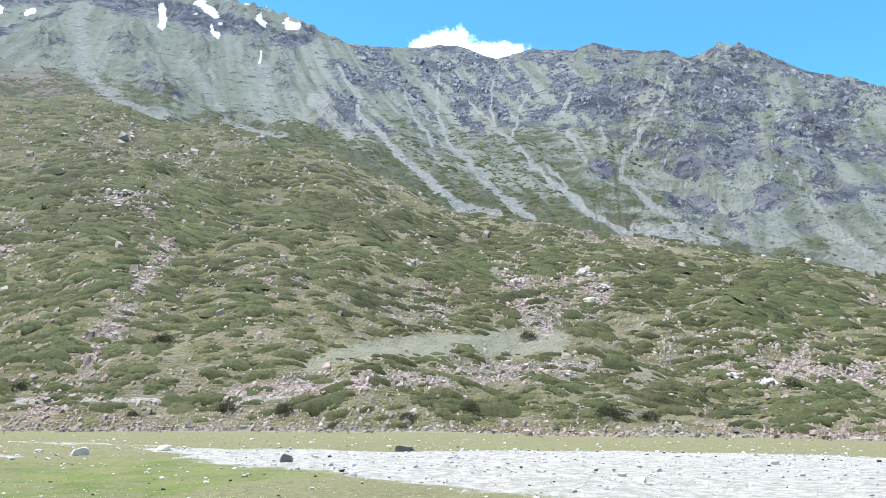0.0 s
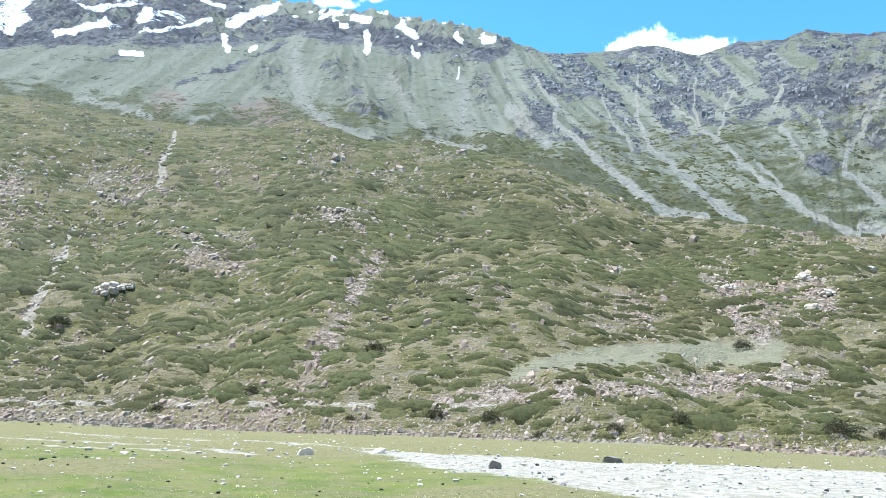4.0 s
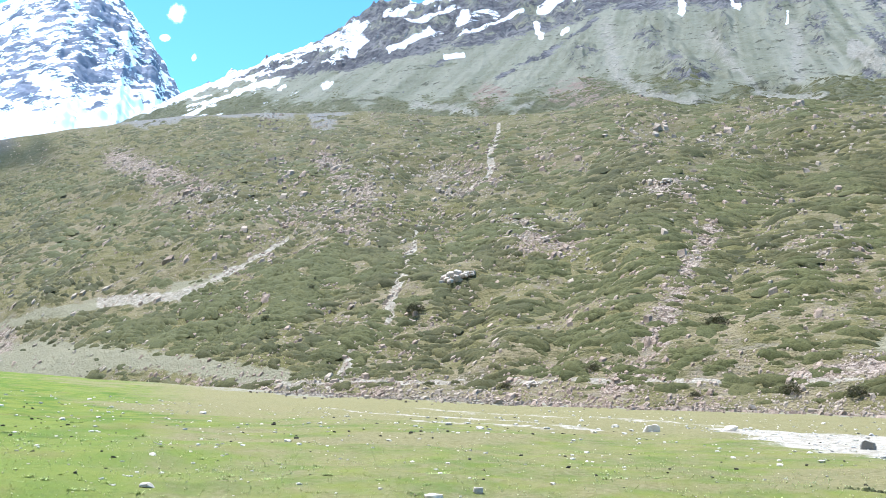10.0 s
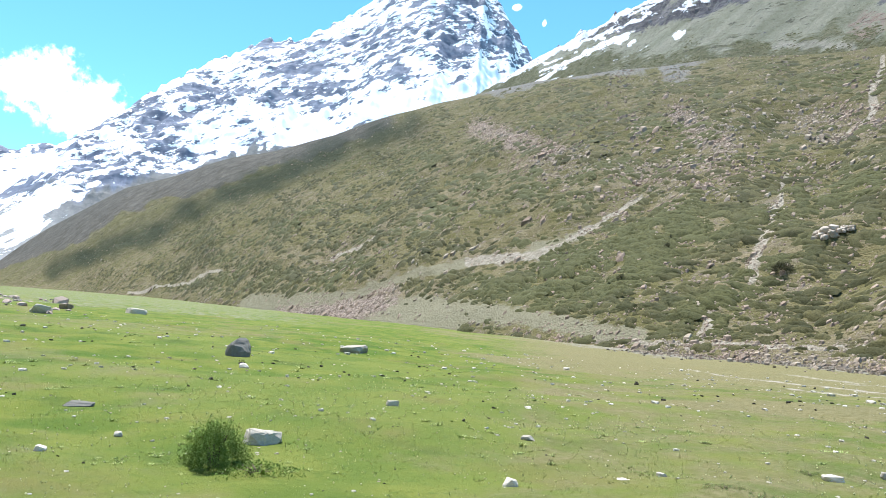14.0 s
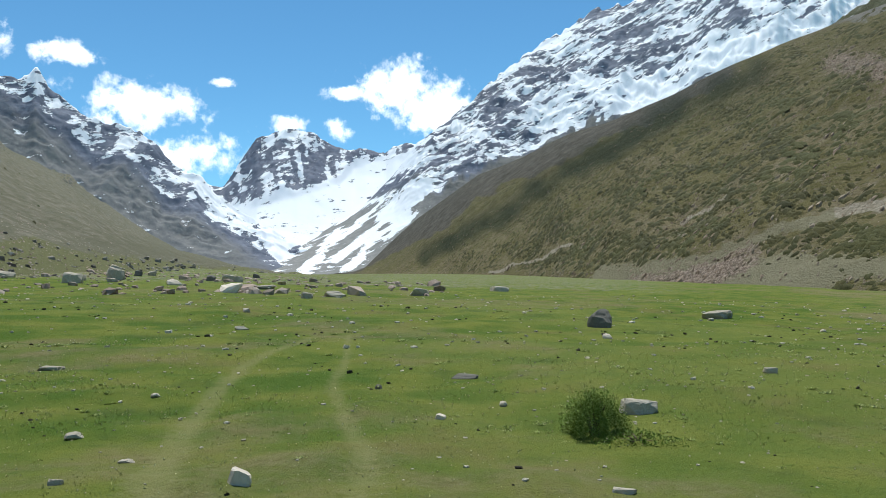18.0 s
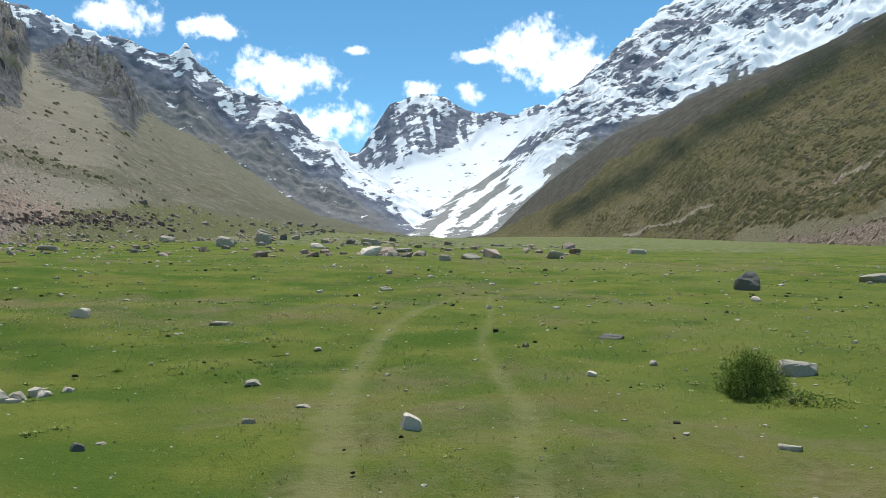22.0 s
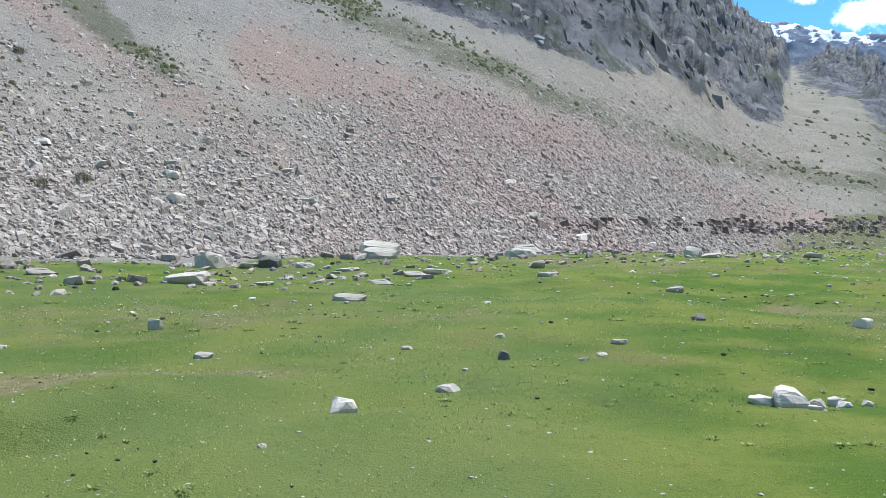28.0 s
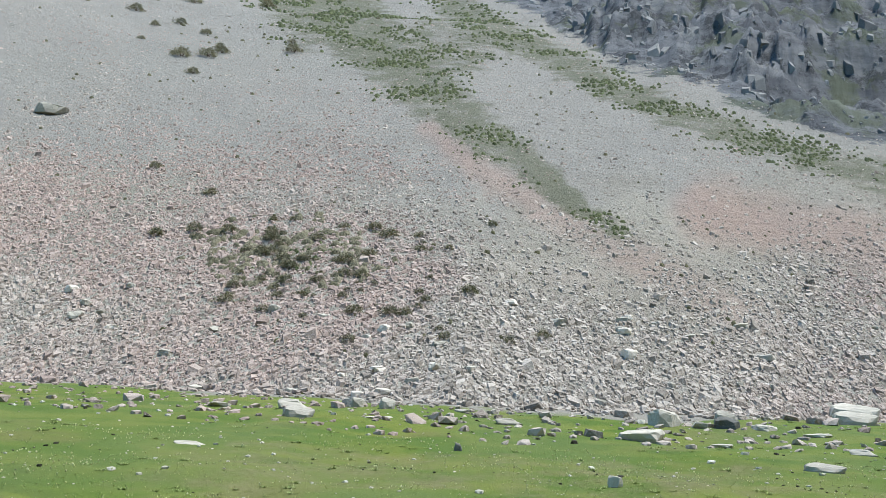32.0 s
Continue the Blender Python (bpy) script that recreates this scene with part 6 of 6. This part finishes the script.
small = [shrub(40 + k, 1.0, 0.8, 0.08, 1000, scrub_leaf, "grey-green dry shrub growing on the scree", "shrub", "shrubs on the scree") for k in range(3)]
for k, (ba, be) in enumerate(SCREE_BUSHES):
    q = find(wall, ba, be)
    m = Matrix.Translation((q[0], q[1], q[2] - 0.08)) @ Matrix.Rotation(k * 2.1, 4, "Z")
    ob = small[k] if k < 3 else copy_thing(small[k % 3], m)
    bw = float(rng.uniform(0.45, 1.25)) * np.hypot(q[0], q[1]) / 75
    ob.matrix_world = m @ Matrix.Diagonal((bw, bw * 0.85, bw * 0.9, 1))

# low green growth in strips up the scree and tufts on the slope
take = (wall.masks["green"] ** 2) * step(-0.2, 0.5, fbm(wall.x / 7, wall.y / 7, 3, 170)) * (0.12 + 0.88 * step(136, 148, az_wall)) * (1 - wall.masks["rock"]) / np.maximum(np.hypot(wall.x, wall.y), 40) ** 1.6 * step(112, 122, az_wall) * step(212, 204, az_wall)
pts, _ = wall.sample(5200, 61, take)
d = np.hypot(pts[:, 0], pts[:, 1])
size = rng.uniform(0.25, 0.9, len(pts)) * np.clip(d / 110, 0.6, 3.0)
strewn("slope_scrub", mats2, pts, np.stack([size, size * 0.8, size * rng.uniform(0.3, 0.5, len(pts))], -1), rng.uniform(0, 6.28, len(pts)), leaf_material("slope_scrub_leaf", (0.06, 0.074, 0.026), (0.13, 0.142, 0.058)), "low green scrub in strips up the scree", "shrubs", smooth=True, on=wall)
pts, _ = wall.sample(170, 63, spot(wall.a, wall.el, 187.0, 10.8, 6.5, 2.6) * (0.15 + step(-0.1, 0.4, fbm(wall.x / 4, wall.y / 4, 3, 171))))
size = rng.uniform(0.3, 1.1, len(pts))
strewn("dry_scrub", mats3, pts, np.stack([size, size * 0.7, size * 0.3], -1), rng.uniform(0, 6.28, len(pts)), leaf_material("dry_scrub_leaf", (0.13, 0.118, 0.07), (0.24, 0.21, 0.135)), "low grey-olive scrub between the scree stones", "shrubs", smooth=True, on=wall)
pts, _ = wall.sample(900, 62, (1 - wall.masks["rock"]) / np.maximum(np.hypot(wall.x, wall.y), 40) ** 1.7 * step(112, 122, az_wall) * step(212, 204, az_wall) * (wall.el > 4))
size = rng.uniform(0.25, 0.8, len(pts)) * np.clip(np.hypot(pts[:, 0], pts[:, 1]) / 110, 0.6, 3.0)
strewn("slope_tufts", mats2, pts, np.stack([size, size * 0.8, size * 0.4], -1), rng.uniform(0, 6.28, len(pts)), dark_scrub, "sparse dark tufts dotted over the scree", "shrubs", smooth=True, on=wall)


def outcrop(name, place, wide, high, seed, mat, label, lean=0.42, count=28):
    """A broken rock: many angular blocks heaped close together."""
    g = np.random.default_rng(seed)
    vs, ts, base = [], [], 0
    for k in range(count):
        an, rad = g.uniform(0, 6.283), 0.5 * g.random() ** 0.6
        size = g.uniform(0.16, 0.36) * (1.25 - rad)
        v, t = boulder_shape(seed * 40 + k, 2)
        c, q = math.cos(an * 3), math.sin(an * 3)
        v = v * [size, size * g.uniform(0.6, 1.0), size * g.uniform(0.6, 1.1) * high / wide * 2]
        v = np.stack([c * v[:, 0] - q * v[:, 1], q * v[:, 0] + c * v[:, 1], v[:, 2]], -1)
        v = v + [rad * math.cos(an), 0.75 * rad * math.sin(an), (0.5 - rad) * 0.7 * high / wide]
        vs.append(v), ts.append(t + base)
        base += len(v)
    me = tri_mesh(name, np.concatenate(vs), np.concatenate(ts))
    me.materials.append(mat)
    ob = new(name, me)
    ob.matrix_world = Matrix.Translation((place[0], place[1], place[2] - 0.12 * high)) @ Matrix.Rotation(lean, 4, "X") @ Matrix.Diagonal((wide, wide, wide, 1))
    return tagged(ob, label, "rock")


outcrop_stone = stone_material("outcrop_stone", (0.33, 0.275, 0.215), (0.50, 0.425, 0.34), True)
for k, (ba, be, bw) in enumerate([(36.6, 6.5, 5.6), (35.7, 6.9, 3.0)]):
    outcrop("rock_outcrop", find(hill, ba, be), bw, bw * 0.42, 171 + k, outcrop_stone, "pale grey broken rock outcrop on the green hillside")
slab = new("rock_slab", stone_mesh(571, 3, stone_grey))
q = find(wall, 203.7, 18.2)
slab.matrix_world = Matrix.Translation((q[0], q[1], q[2] - 0.3)) @ Matrix.Diagonal((3.6, 2.2, 1.1, 1))
tagged(slab, "long pale slab lying on the scree", "rock")
for k, (ba, be, bw) in enumerate([(-10.0, 8.6, 4.5), (-11.2, 7.6, 3.4), (-10.4, 6.8, 3.0), (-5.4, 8.2, 3.2), (-6.2, 6.8, 2.6), (31.4, 10.2, 3.2), (30.2, 9.4, 2.6), (21.9, 13.2, 3.2), (-19.5, 1.6, 2.6), (-21.5, 1.2, 3.0), (31.2, -0.8, 2.2)]):
    outcrop("rock_outcrop", find(hill, ba, be), bw, bw * 0.3, 80 + k, outcrop_stone, "broken grey rocks jutting out of the hillside")

# ---- small stones, grass and flowers of the meadow ----
n = 4400
aa, rr = np.radians(rng.uniform(-32, 205, n)), 3.0 + 62 * rng.random(n) ** 1.25
px, py = -rr * np.sin(aa), rr * np.cos(aa)
keep = (np.hypot(px, py) > 3) & (py > -33)
px, py = px[keep], py[keep]
size = np.clip(rng.lognormal(-3.2, 0.5, len(px)), 0.018, 0.2) * np.clip(np.hypot(px, py) / 14, 0.6, 2.4)
strewn("meadow_pebbles", chunks, np.stack([px, py, meadow(px, py) - 0.004], -1), np.stack([size, size * 0.8, size * 0.36], -1), rng.uniform(0, 6.28, len(px)), pale_stone, "small pale and grey pebbles scattered in the turf", "pebbles")
n = 5000
aa, rr = np.radians(rng.uniform(-32, 205, n)), 4.0 + 40 * rng.random(n) ** 1.2
px, py = -rr * np.sin(aa), rr * np.cos(aa)
some = rng.random(n) < 0.08 + 0.6 * step(0.35, 0.8, fbm(px / 2.2, py / 2.2, 3, 155))
px, py, rr = px[some], py[some], rr[some]
n = len(px)
size = np.clip(rng.lognormal(-3.2, 0.4, n), 0.02, 0.2) * np.clip(rr / 13, 0.6, 2.0)
strewn("dung_and_clods", chunks, np.stack([px, py, meadow(px, py) - 0.004], -1), np.stack([size, size * 0.8, size * 0.45], -1), rng.uniform(0, 6.28, n), leaf_material("clod", (0.035, 0.03, 0.02), (0.07, 0.06, 0.04)), "small dark clods lying on the turf", "clods")

n = 5200
px, py = rng.uniform(-16, 26, n), rng.uniform(13, 42, n)
inside = (py > river_near(px) - 2.2 * rng.random(n) ** 2) & (py < river_far(px) + 0.5)
px, py = px[inside], py[inside]
size = np.clip(rng.lognormal(-2.9, 0.45, len(px)), 0.03, 0.3)
strewn("river_stones", blocks, np.stack([px, py, meadow(px, py) - 0.01], -1), np.stack([size, size * 0.8, size * 0.4], -1), rng.uniform(0, 6.28, len(px)), stone_material("river_stone", (0.3, 0.28, 0.24), (0.66, 0.61, 0.54), True), "bleached stones of the gravel river bed", "stones")


# the broken turf edge above the river flat
n = 900
px = -3.4 + 9.5 * rng.random(n) ** 0.75
py = np.interp(px, [p[0] for p in BANK], [p[1] for p in BANK]) + rng.normal(0, 0.05 + 0.012 * np.maximum(px + 2, 0), n) - 0.05
size = np.clip(rng.lognormal(-2.3, 0.4, n), 0.04, 0.3) * np.interp(px, [-3.4, 0, 3, 6], [0.3, 0.55, 0.9, 1.0])
strewn("bank_turf", mats2, np.stack([px, py, meadow(px, py - 0.3) - 0.02], -1), np.stack([size * 1.5, size, size * rng.uniform(0.4, 0.8, n)], -1), rng.uniform(-0.6, 0.6, n), leaf_material("bank_sod", (0.075, 0.08, 0.035), (0.17, 0.18, 0.075)), "broken dark turf clods along the edge of the bank", "turf")

# low green plants in the turf near the river flat: bearing, distance, half width
patch = [shrub(70 + k, 1.0, 0.2, 0.04, 360, leaf_material("patch_leaf", (0.34, 0.44, 0.14), (0.52, 0.58, 0.24)), "low spreading dark green plant in the turf", "plant", "low plants in the turf") for k in range(2)]
for k, (ba, br, bw) in enumerate([(40.8, 9.3, 0.45), (38.5, 8.7, 0.3), (33.0, 9.5, 0.42), (31.5, 7.0, 0.36), (24.2, 7.5, 0.42), (38.6, 12.0, 0.35), (21.5, 10.5, 0.25), (43.5, 9.6, 0.3), (28.8, 9.4, 0.22)]):
    qx, qy = -br * math.sin(radians(ba)), br * math.cos(radians(ba))
    m = Matrix.Translation((qx, qy, ground_z(qx, qy) - 0.01)) @ Matrix.Rotation(radians(ba), 4, "Z")
    ob = patch[k] if k < 2 else copy_thing(patch[k % 2], m)
    ob.matrix_world = m @ Matrix.Diagonal((bw, 0.6 * bw, 0.7 * bw, 1))


def blades(seed):
    g = np.random.default_rng(seed)
    v, t = [], []
    for k in range(5):
        an, ln = g.uniform(0, 6.283), g.uniform(0.25, 0.75)
        bx, by = g.uniform(-0.35, 0.35, 2)
        dx, dy = math.cos(an), math.sin(an)
        v += [(bx - 0.05 * dy, by + 0.05 * dx, -0.1), (bx + 0.05 * dy, by - 0.05 * dx, -0.1), (bx + ln * dx * 0.6, by + ln * dy * 0.6, g.uniform(0.6, 1.1))]
        t.append((3 * k, 3 * k + 1, 3 * k + 2))
    return np.array(v), np.array(t)


def tussock(seed):
    g = np.random.default_rng(seed)
    v, t = [], []
    for k in range(22):
        an, ln, rad = g.uniform(0, 6.283), g.uniform(0.15, 0.4), g.uniform(0, 0.45)
        dx, dy = math.cos(an), math.sin(an)
        bx, by = rad * dx, rad * dy
        v += [(bx - 0.05 * dy, by + 0.05 * dx, -0.1), (bx + 0.05 * dy, by - 0.05 * dx, -0.1), (bx + ln * dx, by + ln * dy, g.uniform(0.25, 0.8) * (1.1 - rad))]
        t.append((3 * k, 3 * k + 1, 3 * k + 2))
    return np.array(v), np.array(t)


n = 5200
aa, rr = np.radians(rng.uniform(-31, 207, n)), 4.0 + 34 * rng.random(n) ** 1.2
px, py = -rr * np.sin(aa), rr * np.cos(aa)
lush = (fbm(px / 1.6, py / 1.6, 3, 152) > 0.42) & (np.maximum(stroke(px, py, TRACK_L, 0.3), stroke(px, py, TRACK_R, 0.3)) < 0.3) & (py < 15)
px, py, rr = px[lush], py[lush], rr[lush]
wide = rng.uniform(0.08, 0.2, len(px)) * np.clip(rr / 12, 0.8, 1.8)
strewn("grass_tussocks", [tussock(k) for k in range(5)], np.stack([px, py, meadow(px, py)], -1), np.stack([wide, wide, wide * 0.3], -1), rng.uniform(0, 6.28, len(px)), leaf_material("tussock_blade", (0.27, 0.35, 0.10), (0.46, 0.48, 0.20), scale=0.2), "darker tussocks of grass in the short turf", "grass")

n = 30000
aa, rr = np.radians(rng.uniform(-31, 207, n)), 3.2 + 15 * rng.random(n) ** 1.3
px, py = -rr * np.sin(aa), rr * np.cos(aa)
off = np.maximum(stroke(px, py, TRACK_L, 0.22), stroke(px, py, TRACK_R, 0.2)) < 0.4
px, py, rr = px[off], py[off], rr[off]
tall = (0.012 + 0.02 * rng.random(len(px))) * (1 + 0.8 * step(0.1, 0.6, fbm(px / 2.0, py / 2.0, 3, 150))) * np.clip(rr / 9, 0.7, 1.3) * 0.7
strewn("meadow_grass", [blades(k) for k in range(6)], np.stack([px, py, meadow(px, py)], -1), np.stack([tall * 1.6, tall * 1.6, tall], -1), rng.uniform(0, 6.28, len(px)), leaf_material("grass_blade", (0.29, 0.36, 0.09), (0.52, 0.50, 0.22), scale=0.1), "short green grass tufts of the grazed meadow", "grass")

n = 26000
aa, rr = np.radians(rng.uniform(-32, 206, n)), 4.0 + 19 * rng.random(n) ** 1.1
px, py = -rr * np.sin(aa), rr * np.cos(aa)
thick = rng.random(n) < (0.2 + 0.8 * step(-0.1, 0.5, fbm(px / 3, py / 3, 3, 160))) * (0.4 + 0.6 * step(95, 120, np.degrees(aa)))
px, py, rr = px[thick], py[thick], rr[thick]
bud = np.array([(1, 0, 0), (-1, 0, 0), (0, 1, 0), (0, -1, 0), (0, 0, 0.7), (0, 0, -0.7)]) * 0.5
bud_t = np.array([(0, 2, 4), (2, 1, 4), (1, 3, 4), (3, 0, 4), (2, 0, 5), (1, 2, 5), (3, 1, 5), (0, 3, 5)])
size = (0.010 + 0.015 * rng.random(len(px))) * np.clip(rr / 9, 0.8, 1.7)
strewn("meadow_flowers", [(bud, bud_t)], np.stack([px, py, meadow(px, py) + 0.05], -1), np.stack([size, size, size * 1.7], -1), rng.uniform(0, 6.28, len(px)), leaf_material("petal", (0.52, 0.52, 0.22), (0.68, 0.66, 0.36)), "tiny pale yellow flowers dotted through the grass", "flowers")
